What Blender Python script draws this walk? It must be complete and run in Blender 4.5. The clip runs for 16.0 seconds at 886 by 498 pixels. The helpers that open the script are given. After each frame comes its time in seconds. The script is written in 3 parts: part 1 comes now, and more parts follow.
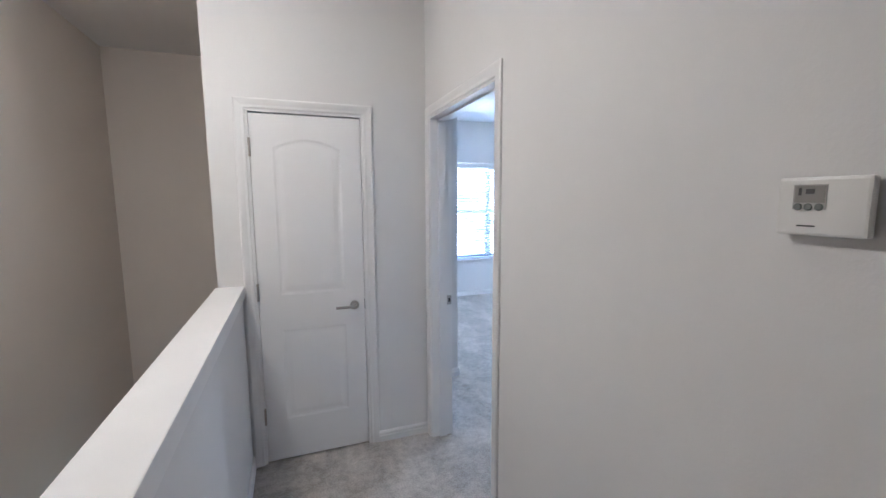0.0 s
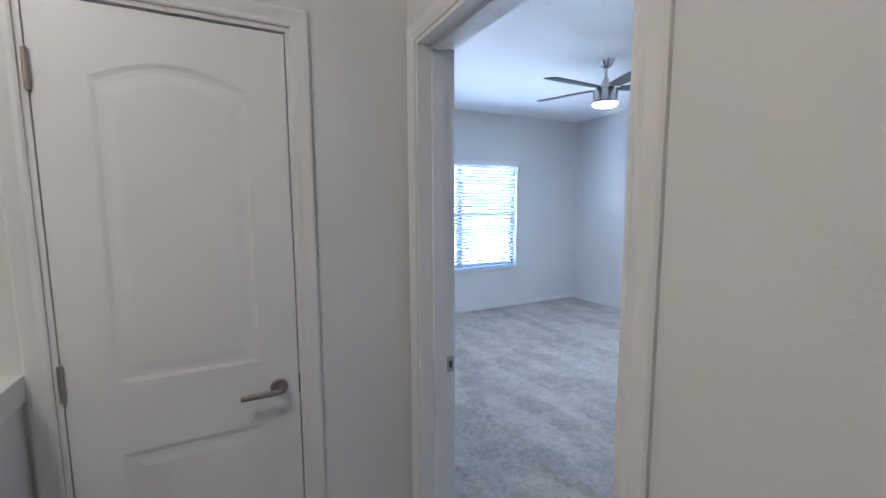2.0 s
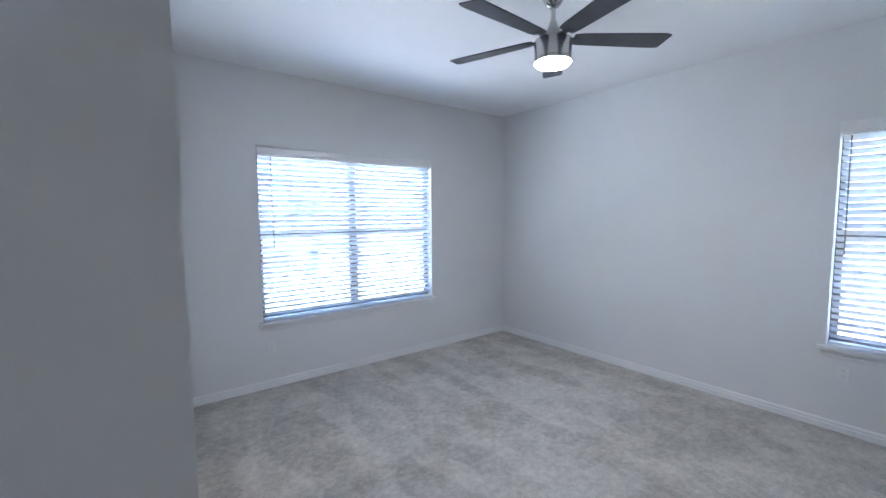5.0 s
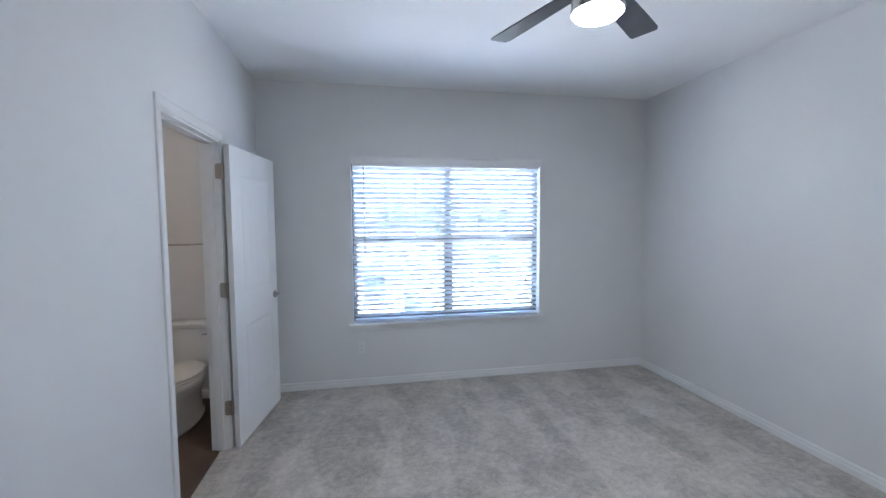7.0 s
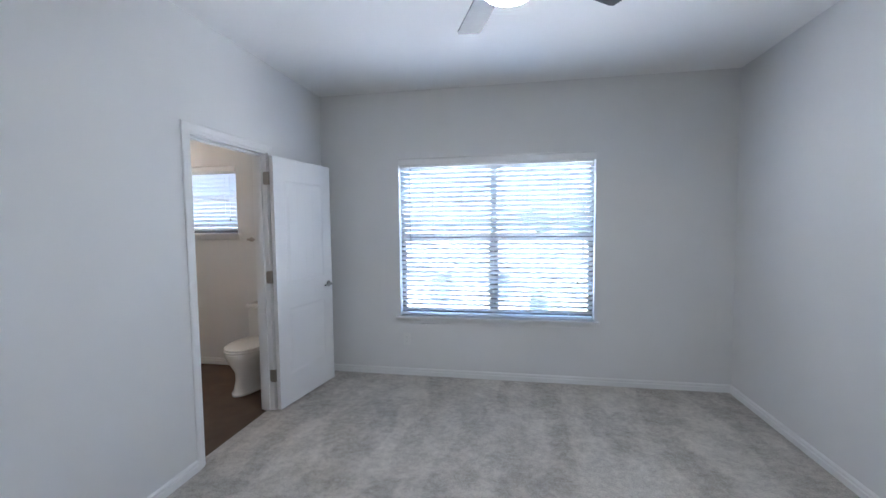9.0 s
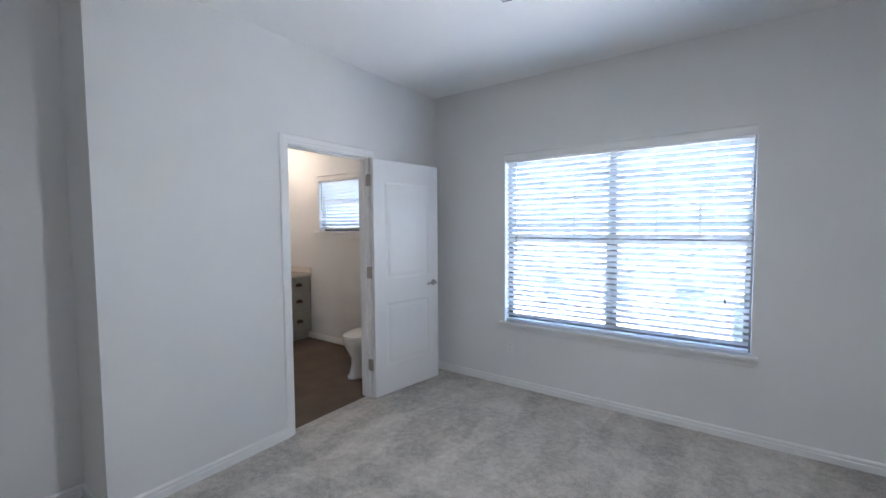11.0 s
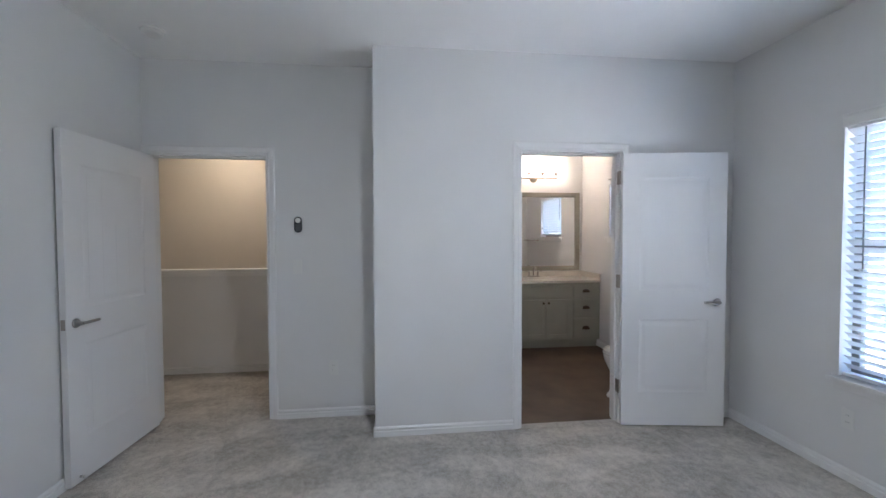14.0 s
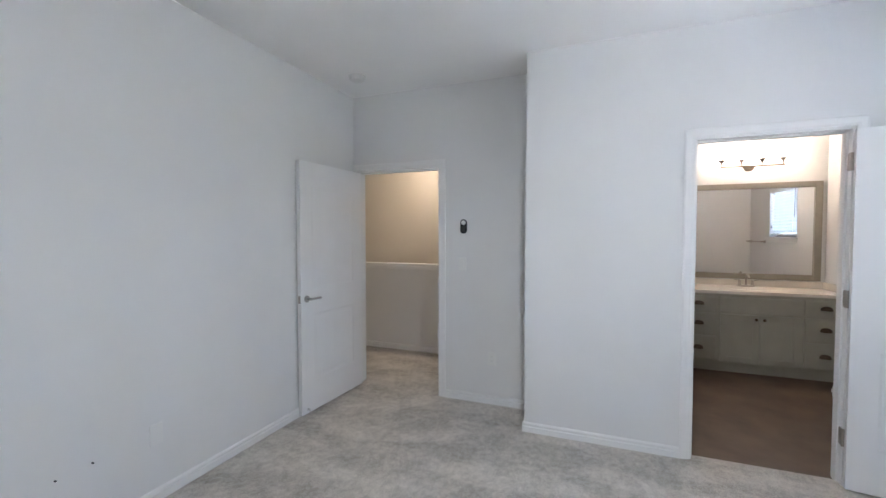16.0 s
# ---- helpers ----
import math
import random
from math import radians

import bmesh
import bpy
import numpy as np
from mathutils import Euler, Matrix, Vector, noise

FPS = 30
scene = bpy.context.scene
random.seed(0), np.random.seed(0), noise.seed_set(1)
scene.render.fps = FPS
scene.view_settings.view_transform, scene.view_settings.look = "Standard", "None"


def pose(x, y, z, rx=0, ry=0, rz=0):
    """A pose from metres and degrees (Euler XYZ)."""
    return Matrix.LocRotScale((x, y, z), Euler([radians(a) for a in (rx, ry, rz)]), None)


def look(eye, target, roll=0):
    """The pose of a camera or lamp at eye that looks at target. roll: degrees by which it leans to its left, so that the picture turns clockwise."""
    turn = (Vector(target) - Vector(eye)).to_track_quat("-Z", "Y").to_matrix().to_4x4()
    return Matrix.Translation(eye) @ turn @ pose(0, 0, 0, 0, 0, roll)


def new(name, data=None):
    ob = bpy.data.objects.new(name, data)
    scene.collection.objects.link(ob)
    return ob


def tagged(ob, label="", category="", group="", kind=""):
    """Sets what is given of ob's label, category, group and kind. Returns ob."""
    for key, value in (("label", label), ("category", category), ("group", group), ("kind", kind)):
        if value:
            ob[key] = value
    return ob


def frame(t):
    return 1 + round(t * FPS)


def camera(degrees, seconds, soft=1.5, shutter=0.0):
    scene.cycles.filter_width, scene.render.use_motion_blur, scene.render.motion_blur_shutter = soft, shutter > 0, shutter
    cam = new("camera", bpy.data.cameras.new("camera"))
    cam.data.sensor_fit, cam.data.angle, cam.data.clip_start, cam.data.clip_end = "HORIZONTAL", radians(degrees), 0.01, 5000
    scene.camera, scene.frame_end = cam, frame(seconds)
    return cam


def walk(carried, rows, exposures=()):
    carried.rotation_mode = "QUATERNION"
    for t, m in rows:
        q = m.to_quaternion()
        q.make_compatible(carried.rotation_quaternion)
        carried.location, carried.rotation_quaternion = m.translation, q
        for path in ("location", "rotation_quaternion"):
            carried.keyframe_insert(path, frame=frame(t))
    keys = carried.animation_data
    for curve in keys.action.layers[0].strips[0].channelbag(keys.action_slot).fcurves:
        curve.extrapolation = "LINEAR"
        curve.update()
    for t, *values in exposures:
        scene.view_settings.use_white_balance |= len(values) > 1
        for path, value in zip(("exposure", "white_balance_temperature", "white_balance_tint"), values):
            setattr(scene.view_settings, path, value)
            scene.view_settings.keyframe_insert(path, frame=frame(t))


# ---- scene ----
cam = camera(94.4, 16.0)
PATH = [
    (0, (-1.337, -2.237, 1.577), (-0.651, -0.374, 1.332), -0.3),
    (0.5, (-1.257, -1.967, 1.533), (-0.737, -0.048, 1.312), -0.4),
    (1, (-1.197, -1.706, 1.532), (-0.689, 0.216, 1.313), -0.5),
    (1.5, (-1.142, -1.415, 1.532), (-0.473, 0.457, 1.312), -0.2),
    (2, (-1.1, -1.128, 1.525), (-0.2, 0.644, 1.305), -0.3),
    (2.5, (-1.031, -0.882, 1.534), (0.109, 0.747, 1.312), -0.3),
    (3, (-0.89, -0.663, 1.531), (0.447, 0.808, 1.31), -0.1),
    (3.5, (-0.731, -0.449, 1.531), (0.719, 0.912, 1.324), -0.2),
    (4, (-0.541, -0.255, 1.531), (0.907, 1.11, 1.338), -0.3),
    (4.5, (-0.325, -0.094, 1.53), (1.037, 1.36, 1.351), -0.3),
    (5, (-0.088, 0.023, 1.53), (1.12, 1.608, 1.365), -0.4),
    (5.5, (0.163, 0.081, 1.53), (1.174, 1.8, 1.379), -0.5),
    (6, (0.42, 0.106, 1.546), (1.216, 1.936, 1.406), -0.3),
    (6.5, (0.695, 0.029, 1.536), (1.256, 1.944, 1.4), -0.4),
    (7, (0.934, -0.051, 1.53), (1.297, 1.911, 1.399), -0.4),
    (7.5, (1.194, -0.082, 1.524), (1.371, 1.906, 1.389), -0.4),
    (8, (1.437, -0.12, 1.521), (1.446, 1.876, 1.386), -0.6),
    (8.5, (1.684, -0.129, 1.513), (1.519, 1.86, 1.382), -0.6),
    (9, (1.927, -0.087, 1.505), (1.576, 1.878, 1.379), -0.6),
    (9.5, (2.148, -0.003, 1.497), (1.601, 1.917, 1.375), -0.5),
    (10, (2.328, 0.113, 1.489), (1.577, 1.963, 1.372), -0.5),
    (10.5, (2.45, 0.253, 1.481), (1.489, 2.004, 1.368), -0.5),
    (11, (2.536, 0.401, 1.48), (1.372, 2.024, 1.369), -0.4),
    (11.5, (2.672, 0.542, 1.482), (1.288, 1.981, 1.371), -0.4),
    (12, (2.839, 0.679, 1.466), (1.258, 1.9, 1.372), -0.4),
    (12.5, (2.928, 0.822, 1.443), (1.2, 1.825, 1.348), -0.4),
    (13, (2.955, 0.941, 1.424), (1.112, 1.712, 1.35), -0.4),
    (13.5, (2.958, 1.068, 1.425), (1.024, 1.575, 1.363), -0.4),
    (14, (2.939, 1.187, 1.434), (0.953, 1.413, 1.373), -0.2),
    (14.5, (2.953, 1.262, 1.44), (0.954, 1.251, 1.374), -0.1),
    (15, (3.005, 1.342, 1.452), (1.021, 1.099, 1.389), -0.1),
    (15.5, (3.027, 1.479, 1.457), (1.089, 0.991, 1.396), -0.1),
    (16, (3.02, 1.565, 1.457), (1.159, 0.835, 1.388), 0.0),
]
walk(cam, [(t, look(eye, target, roll)) for t, eye, target, roll in PATH],
     ((0, 6.1, 4430, 10), (0.5, 5.88, 4430, 10), (1, 5.75, 4430, 9), (2, 5.55, 4550, 9), (3, 5.6, 4760, 10), (5.5, 5.17, 5100, 10), (8, 5.12, 5200, 10), (11, 5.12, 5350, 10), (14.5, 5.12, 5350, 10), (15, 5.17, 5380, 10), (16, 5.55, 5480, 10)))

# ---- world, sun, exposure ----
world = bpy.data.worlds.new("sky")
scene.world = world
world.use_nodes = True
wn = world.node_tree
sky = wn.nodes.new("ShaderNodeTexSky")
sky.sky_type = "NISHITA"
sky.sun_disc = False
sky.sun_elevation, sky.sun_rotation = radians(55), radians(200)
sky.dust_density = 3.0
wn.nodes["Background"].inputs[1].default_value = 0.088
wn.links.new(sky.outputs[0], wn.nodes["Background"].inputs[0])

sun = new("sun", bpy.data.lights.new("sun", "SUN"))
sun.data.energy, sun.data.angle, sun.data.color = 2.3, radians(0.5), (1, 0.95, 0.88)
sun.matrix_world = look((0, 0, 30), (6, 17, 0))

# ---- plan, in metres: x east, y north ----
W0, W1, N, E, S, CEIL = -0.385, 0.0, 3.80, 3.775, -0.70, 2.77
HALL = -0.525          # hall face of the entry wall
JUT = 1.03             # corner of the wall that stands proud
CLOS = 0.27            # hall closet wall
HW0, HW1, HWZ = -1.615, -1.735, 1.083
STX, STY = -2.68, 1.85
BW, BS = -2.62, 1.99   # bathroom west and south walls
HS = -4.6              # south end of the hall


# ---- materials ----
def mat(name, color, rough=0.5, metal=0.0):
    m = bpy.data.materials.new(name)
    m.use_nodes = True
    b = m.node_tree.nodes["Principled BSDF"]
    b.inputs["Base Color"].default_value = (*color, 1)
    b.inputs["Roughness"].default_value = rough
    b.inputs["Metallic"].default_value = metal
    return m


def noise_node(m, scale, detail=4, rough=0.55):
    n = m.node_tree.nodes.new("ShaderNodeTexNoise")
    n.inputs["Scale"].default_value, n.inputs["Detail"].default_value, n.inputs["Roughness"].default_value = scale, detail, rough
    t = m.node_tree.nodes.new("ShaderNodeTexCoord")
    m.node_tree.links.new(t.outputs["Object"], n.inputs["Vector"])
    return n


def vary(m, c1, c2, scale, detail=4, lo=0.3, hi=0.7):
    """Colour that drifts between two values."""
    n, nt = noise_node(m, scale, detail), m.node_tree
    r = nt.nodes.new("ShaderNodeValToRGB")
    r.color_ramp.elements[0].color, r.color_ramp.elements[1].color = (*c1, 1), (*c2, 1)
    r.color_ramp.elements[0].position, r.color_ramp.elements[1].position = lo, hi
    nt.links.new(n.outputs[0], r.inputs[0])
    nt.links.new(r.outputs[0], nt.nodes["Principled BSDF"].inputs["Base Color"])
    return r


def bump(m, scale, strength, distance, detail=3):
    n, nt = noise_node(m, scale, detail), m.node_tree
    b = nt.nodes.new("ShaderNodeBump")
    b.inputs["Strength"].default_value, b.inputs["Distance"].default_value = strength, distance
    nt.links.new(n.outputs[0], b.inputs["Height"])
    bs = nt.nodes["Principled BSDF"]
    if bs.inputs["Normal"].links:
        nt.links.new(bs.inputs["Normal"].links[0].from_socket, b.inputs["Normal"])
    nt.links.new(b.outputs[0], bs.inputs["Normal"])
    return m


def glow(name, color, strength):
    m = mat(name, color, 0.4)
    b = m.node_tree.nodes["Principled BSDF"]
    b.inputs["Emission Color"].default_value, b.inputs["Emission Strength"].default_value = (*color, 1), strength
    return m


wall_paint = mat("wall_paint", (0.72, 0.71, 0.69), 0.7)
vary(wall_paint, (0.71, 0.70, 0.685), (0.745, 0.735, 0.72), 1.3)
bump(wall_paint, 140, 0.35, 0.0012, 2)
# wall paint again, with warm lamp light put into the colour
warm_lit_paint = mat("warm_lit_paint", (0.70, 0.65, 0.58), 0.7)
vary(warm_lit_paint, (0.70, 0.645, 0.575), (0.73, 0.675, 0.605), 1.3)
bump(warm_lit_paint, 140, 0.35, 0.0012, 2)
ceiling_paint = mat("ceiling_paint", (0.76, 0.75, 0.73), 0.8)
vary(ceiling_paint, (0.84, 0.83, 0.81), (0.875, 0.865, 0.85), 1.1)
bump(ceiling_paint, 110, 0.4, 0.0015, 2)
trim_paint = mat("trim_paint", (0.80, 0.79, 0.77), 0.35)
vary(trim_paint, (0.755, 0.745, 0.73), (0.79, 0.78, 0.765), 3)
bump(trim_paint, 60, 0.08, 0.0006)
door_paint = mat("door_paint", (0.80, 0.79, 0.78), 0.4)
vary(door_paint, (0.785, 0.775, 0.765), (0.815, 0.805, 0.795), 2.5)
bump(door_paint, 220, 0.12, 0.0004)
blind_white = mat("blind_white", (0.76, 0.76, 0.755), 0.45)
vary(blind_white, (0.80, 0.80, 0.795), (0.84, 0.84, 0.835), 6)


def let_light_through(m, share, color):
    """Thin plastic: a share of the light passes through, spread out."""
    nt = m.node_tree
    t, x = nt.nodes.new("ShaderNodeBsdfTranslucent"), nt.nodes.new("ShaderNodeMixShader")
    t.inputs[0].default_value, x.inputs[0].default_value = (*color, 1), share
    nt.links.new(nt.nodes["Principled BSDF"].outputs[0], x.inputs[1])
    nt.links.new(t.outputs[0], x.inputs[2])
    nt.links.new(x.outputs[0], nt.nodes["Material Output"].inputs[0])


let_light_through(blind_white, 0.12, (0.88, 0.87, 0.85))
vinyl = mat("bronze_window_frame", (0.20, 0.19, 0.18), 0.45)
vary(vinyl, (0.18, 0.17, 0.16), (0.22, 0.21, 0.20), 4)
steel = mat("brushed_steel", (0.42, 0.40, 0.38), 0.30, 1.0)
bump(steel, 300, 0.1, 0.0003)
nickel = mat("satin_nickel", (0.42, 0.38, 0.34), 0.42, 1.0)
bump(nickel, 120, 0.1, 0.0003)
fan_metal = mat("polished_nickel", (0.62, 0.61, 0.59), 0.24, 1.0)
bump(fan_metal, 160, 0.08, 0.0002)
# nickel toned darker, so the bar stands out against its lit shades
lamp_metal = mat("dark_nickel", (0.34, 0.28, 0.22), 0.5, 1.0)
bump(lamp_metal, 120, 0.1, 0.0003)
bronze = mat("dark_bronze", (0.10, 0.075, 0.055), 0.32, 1.0)
black_plastic = mat("black_plastic", (0.015, 0.015, 0.017), 0.35)
white_plastic = mat("white_plastic", (0.75, 0.74, 0.71), 0.35)
lcd = mat("grey_display", (0.16, 0.17, 0.16), 0.2)
lcd_grey = mat("display_grey", (0.27, 0.26, 0.24), 0.25)
lcd_soft = mat("bezel_grey", (0.36, 0.35, 0.33), 0.4)
lcd_dark = mat("display_digits", (0.06, 0.06, 0.06), 0.3)
blade_paint = mat("fan_blade", (0.06, 0.06, 0.066), 0.33)
vary(blade_paint, (0.05, 0.05, 0.056), (0.075, 0.075, 0.083), 8)
porcelain = mat("porcelain", (0.80, 0.79, 0.76), 0.12)
cabinet_paint = mat("cabinet_paint", (0.33, 0.31, 0.26), 0.45)
vary(cabinet_paint, (0.36, 0.345, 0.28), (0.40, 0.385, 0.315), 5)
frame_paint = mat("mirror_frame_paint", (0.25, 0.225, 0.175), 0.45)
vary(frame_paint, (0.30, 0.27, 0.215), (0.34, 0.31, 0.25), 6)
counter_mat = mat("cultured_marble", (0.74, 0.68, 0.60), 0.2)
vary(counter_mat, (0.72, 0.66, 0.58), (0.76, 0.71, 0.63), 6)
mirror_mat = mat("mirror", (0.9, 0.9, 0.9), 0.02, 1.0)
glass = mat("glass", (1, 1, 1), 0.0)
glass.node_tree.nodes["Principled BSDF"].inputs["Transmission Weight"].default_value = 1.0
glass.node_tree.nodes["Principled BSDF"].inputs["IOR"].default_value = 1.02
fan_glow = glow("fan_lamp_glow", (1.0, 0.95, 0.88), 6.0)
bulb_glow = glow("bulb_glow", (1.0, 0.76, 0.54), 1.3)
hall_glow = glow("hall_lamp_glow", (1.0, 0.74, 0.47), 1.65)

carpet = mat("carpet", (0.3, 0.29, 0.28), 0.95)


def carpet_nodes(m):
    """Cut pile: tufts, brushed blotches, and vacuum strokes that run north to south and break off in wedges."""
    nt = m.node_tree
    bs = nt.nodes["Principled BSDF"]
    bs.inputs["Sheen Weight"].default_value = 0.2
    coord = nt.nodes.new("ShaderNodeTexCoord")

    def math_node(op, a, b):
        x = nt.nodes.new("ShaderNodeMath")
        x.operation = op
        for k, v in ((0, a), (1, b)):
            if isinstance(v, (int, float)):
                x.inputs[k].default_value = v
            else:
                nt.links.new(v, x.inputs[k])
        return x.outputs[0]

    def stretched(scale, sx, sy, turn, detail):
        mp = nt.nodes.new("ShaderNodeMapping")
        mp.inputs["Scale"].default_value, mp.inputs["Rotation"].default_value = (sx, sy, 1), (0, 0, radians(turn))
        n = nt.nodes.new("ShaderNodeTexNoise")
        n.inputs["Scale"].default_value, n.inputs["Detail"].default_value, n.inputs["Distortion"].default_value = scale, detail, 0.4
        nt.links.new(coord.outputs["Object"], mp.inputs[0])
        nt.links.new(mp.outputs[0], n.inputs["Vector"])
        return n.outputs[0]

    def ramp(v, lo, hi):
        x = nt.nodes.new("ShaderNodeMapRange")
        x.interpolation_type = "SMOOTHSTEP"
        x.inputs[1].default_value, x.inputs[2].default_value = lo, hi
        nt.links.new(v, x.inputs[0])
        return x.outputs[0]
    strokes = ramp(stretched(1.0, 3.6, 1.25, 5, 0.5), 0.46, 0.56)
    cross = ramp(stretched(1.0, 4.4, 2.0, -24, 0.5), 0.45, 0.58)
    blotch = ramp(noise_node(m, 5.5, 4, 0.6).outputs[0], 0.40, 0.62)
    mid = ramp(noise_node(m, 24, 4, 0.65).outputs[0], 0.32, 0.68)
    fine = ramp(noise_node(m, 130, 2, 0.7).outputs[0], 0.30, 0.70)
    v = math_node("MULTIPLY", strokes, 0.15)
    for src, w in ((cross, 0.08), (blotch, 0.17), (mid, 0.25), (fine, 0.38)):
        v = math_node("ADD", v, math_node("MULTIPLY", src, w))
    r = nt.nodes.new("ShaderNodeValToRGB")
    r.color_ramp.elements[0].color, r.color_ramp.elements[1].color = (0.25, 0.226, 0.196, 1), (0.67, 0.622, 0.555, 1)
    r.color_ramp.elements[0].position, r.color_ramp.elements[1].position = 0.12, 0.92
    nt.links.new(v, r.inputs[0])
    nt.links.new(r.outputs[0], bs.inputs["Base Color"])
    bump(m, 210, 0.9, 0.006, 3)
    bump(m, 26, 0.45, 0.010, 3)


carpet_nodes(carpet)
bath_vinyl = mat("brown_vinyl_floor", (0.085, 0.055, 0.036), 0.55)
vary(bath_vinyl, (0.060, 0.036, 0.022), (0.115, 0.072, 0.045), 3.2, 5)
bump(bath_vinyl, 45, 0.15, 0.0015)
grass_mat = mat("lawn", (0.13, 0.125, 0.08), 0.9)
vary(grass_mat, (0.10, 0.105, 0.06), (0.17, 0.155, 0.10), 2)
siding = mat("pale_siding", (0.36, 0.35, 0.34), 0.7)
vary(siding, (0.34, 0.33, 0.32), (0.38, 0.37, 0.36), 1)
concrete = mat("concrete", (0.36, 0.35, 0.33), 0.9)
vary(concrete, (0.32, 0.31, 0.29), (0.40, 0.39, 0.37), 1.5)
roof_mat = mat("roof_shingle", (0.12, 0.11, 0.10), 0.9)
vary(roof_mat, (0.09, 0.085, 0.08), (0.15, 0.14, 0.13), 6)
leaf_mat = mat("foliage", (0.09, 0.10, 0.055), 0.7)
bark = mat("bark", (0.12, 0.09, 0.06), 0.9)
dark_glass = mat("dark_window_glass", (0.05, 0.06, 0.07), 0.08)


# ---- mesh helpers ----
def box(bm, lo, hi, bevel=0.0):
    vs = [bm.verts.new((x, y, z)) for x in (lo[0], hi[0]) for y in (lo[1], hi[1]) for z in (lo[2], hi[2])]
    fs = [bm.faces.new([vs[i] for i in q]) for q in ((0, 1, 3, 2), (4, 6, 7, 5), (0, 4, 5, 1), (2, 3, 7, 6), (0, 2, 6, 4), (1, 5, 7, 3))]
    if bevel:
        es = list({e for f in fs for e in f.edges})
        bmesh.ops.bevel(bm, geom=es, offset=bevel, segments=2, affect="EDGES", profile=0.6)
    return bm


def boxes(*items, bevel=0.0):
    bm = bmesh.new()
    for lo, hi in items:
        box(bm, lo, hi, bevel)
    return bm


def lathe(profile, axis="z", at=(0, 0, 0), seg=28, bm=None):
    """Turned shape: (radius, height) pairs, about an axis through at."""
    bm = bm or bmesh.new()
    rings = []
    for r, h in profile:
        ring = []
        for i in range(seg):
            a = 2 * math.pi * i / seg
            u, v = r * math.cos(a), r * math.sin(a)
            p = {"z": (u, v, h), "x": (h, u, v), "y": (v, h, u)}[axis]
            ring.append(bm.verts.new(Vector(p) + Vector(at)))
        rings.append(ring)
    for a, b in zip(rings, rings[1:]):
        for i in range(seg):
            bm.faces.new((a[i], a[(i + 1) % seg], b[(i + 1) % seg], b[i]))
    bm.faces.new(list(reversed(rings[0])))
    bm.faces.new(rings[-1])
    return bm


def tube(points, radius, seg=10, bm=None):
    """A round bar along points."""
    bm = bm or bmesh.new()
    pts = [Vector(p) for p in points]
    rings = []
    for i, p in enumerate(pts):
        d = (pts[min(i + 1, len(pts) - 1)] - pts[max(i - 1, 0)]).normalized()
        u = d.orthogonal().normalized() if i == 0 else (u - d * u.dot(d)).normalized()
        w = d.cross(u)
        rings.append([bm.verts.new(p + radius * (u * math.cos(2 * math.pi * k / seg) + w * math.sin(2 * math.pi * k / seg))) for k in range(seg)])
    for a, b in zip(rings, rings[1:]):
        for i in range(seg):
            bm.faces.new((a[i], a[(i + 1) % seg], b[(i + 1) % seg], b[i]))
    bm.faces.new(list(reversed(rings[0])))
    bm.faces.new(rings[-1])
    return bm


def prism(outline, lo, hi, axis="y", bm=None):
    """An outline of (u, v) pushed from lo to hi along axis; u, v are the other two axes in order."""
    bm = bm or bmesh.new()

    def p(u, v, w):
        return {"x": (w, u, v), "y": (u, w, v), "z": (u, v, w)}[axis]
    a = [bm.verts.new(p(u, v, lo)) for u, v in outline]
    b = [bm.verts.new(p(u, v, hi)) for u, v in outline]
    n = len(outline)
    for i in range(n):
        bm.faces.new((a[i], a[(i + 1) % n], b[(i + 1) % n], b[i]))
    bm.faces.new(list(reversed(a)))
    bm.faces.new(b)
    return bm


def mesh_of(name, bm, material, smooth=False):
    bmesh.ops.recalc_face_normals(bm, faces=bm.faces)
    me = bpy.data.meshes.new(name)
    bm.to_mesh(me)
    bm.free()
    me.materials.append(material)
    if smooth:
        for p in me.polygons:
            p.use_smooth = True
        me.set_sharp_from_angle(angle=radians(40))
    return me


def part(name, bm, material, parent, label="", smooth=False):
    ob = new(name, mesh_of(name, bm, material, smooth))
    ob.parent = parent
    if label:
        ob["label"] = label
    return ob


def thing(name, label, category, m=None, group="", kind=""):
    ob = new(name)
    if m:
        ob.matrix_world = m
    return tagged(ob, label, category, group, kind)


def setting(name, bm, material, label, category):
    return tagged(new(name, mesh_of(name, bm, material)), label, category, kind="structure")


def wall_pieces(axis, lo, hi, a, b, z0, z1, openings=()):
    """Boxes of a wall that runs from a to b along x or y, pierced by openings (from, to, bottom, top)."""
    out, cur = [], a

    def add(u0, u1, v0, v1):
        if u1 - u0 > 1e-4 and v1 - v0 > 1e-4:
            out.append(((u0, lo, v0), (u1, hi, v1)) if axis == "x" else ((lo, u0, v0), (hi, u1, v1)))
    for u0, u1, v0, v1 in sorted(openings):
        add(cur, u0, z0, z1), add(u0, u1, z0, v0), add(u0, u1, v1, z1)
        cur = u1
    add(cur, b, z0, z1)
    return out


# ---- structure ----
NWIN = (0.80, 2.63, 0.592, 2.092)      # north window opening
EWIN = (-0.27, 0.64, 0.592, 2.092)    # east window
BWIN = (-1.87, -0.965, 1.42, 2.092)    # bathroom window
BDOOR = (2.088, 2.885, -0.02, 2.075)
EDOOR = (-0.678, 0.205, -0.02, 2.075)
CDOOR = (-1.555, -0.912, -0.02, 2.07)
SDOOR = (2.40, 3.22, -0.02, 2.075)
setting("wall_north", boxes(*wall_pieces("x", N, N + 0.15, BW - 0.12, E + 0.15, -0.02, CEIL, [NWIN, BWIN])), wall_paint, "off-white orange-peel painted wall with a wide window", "wall")
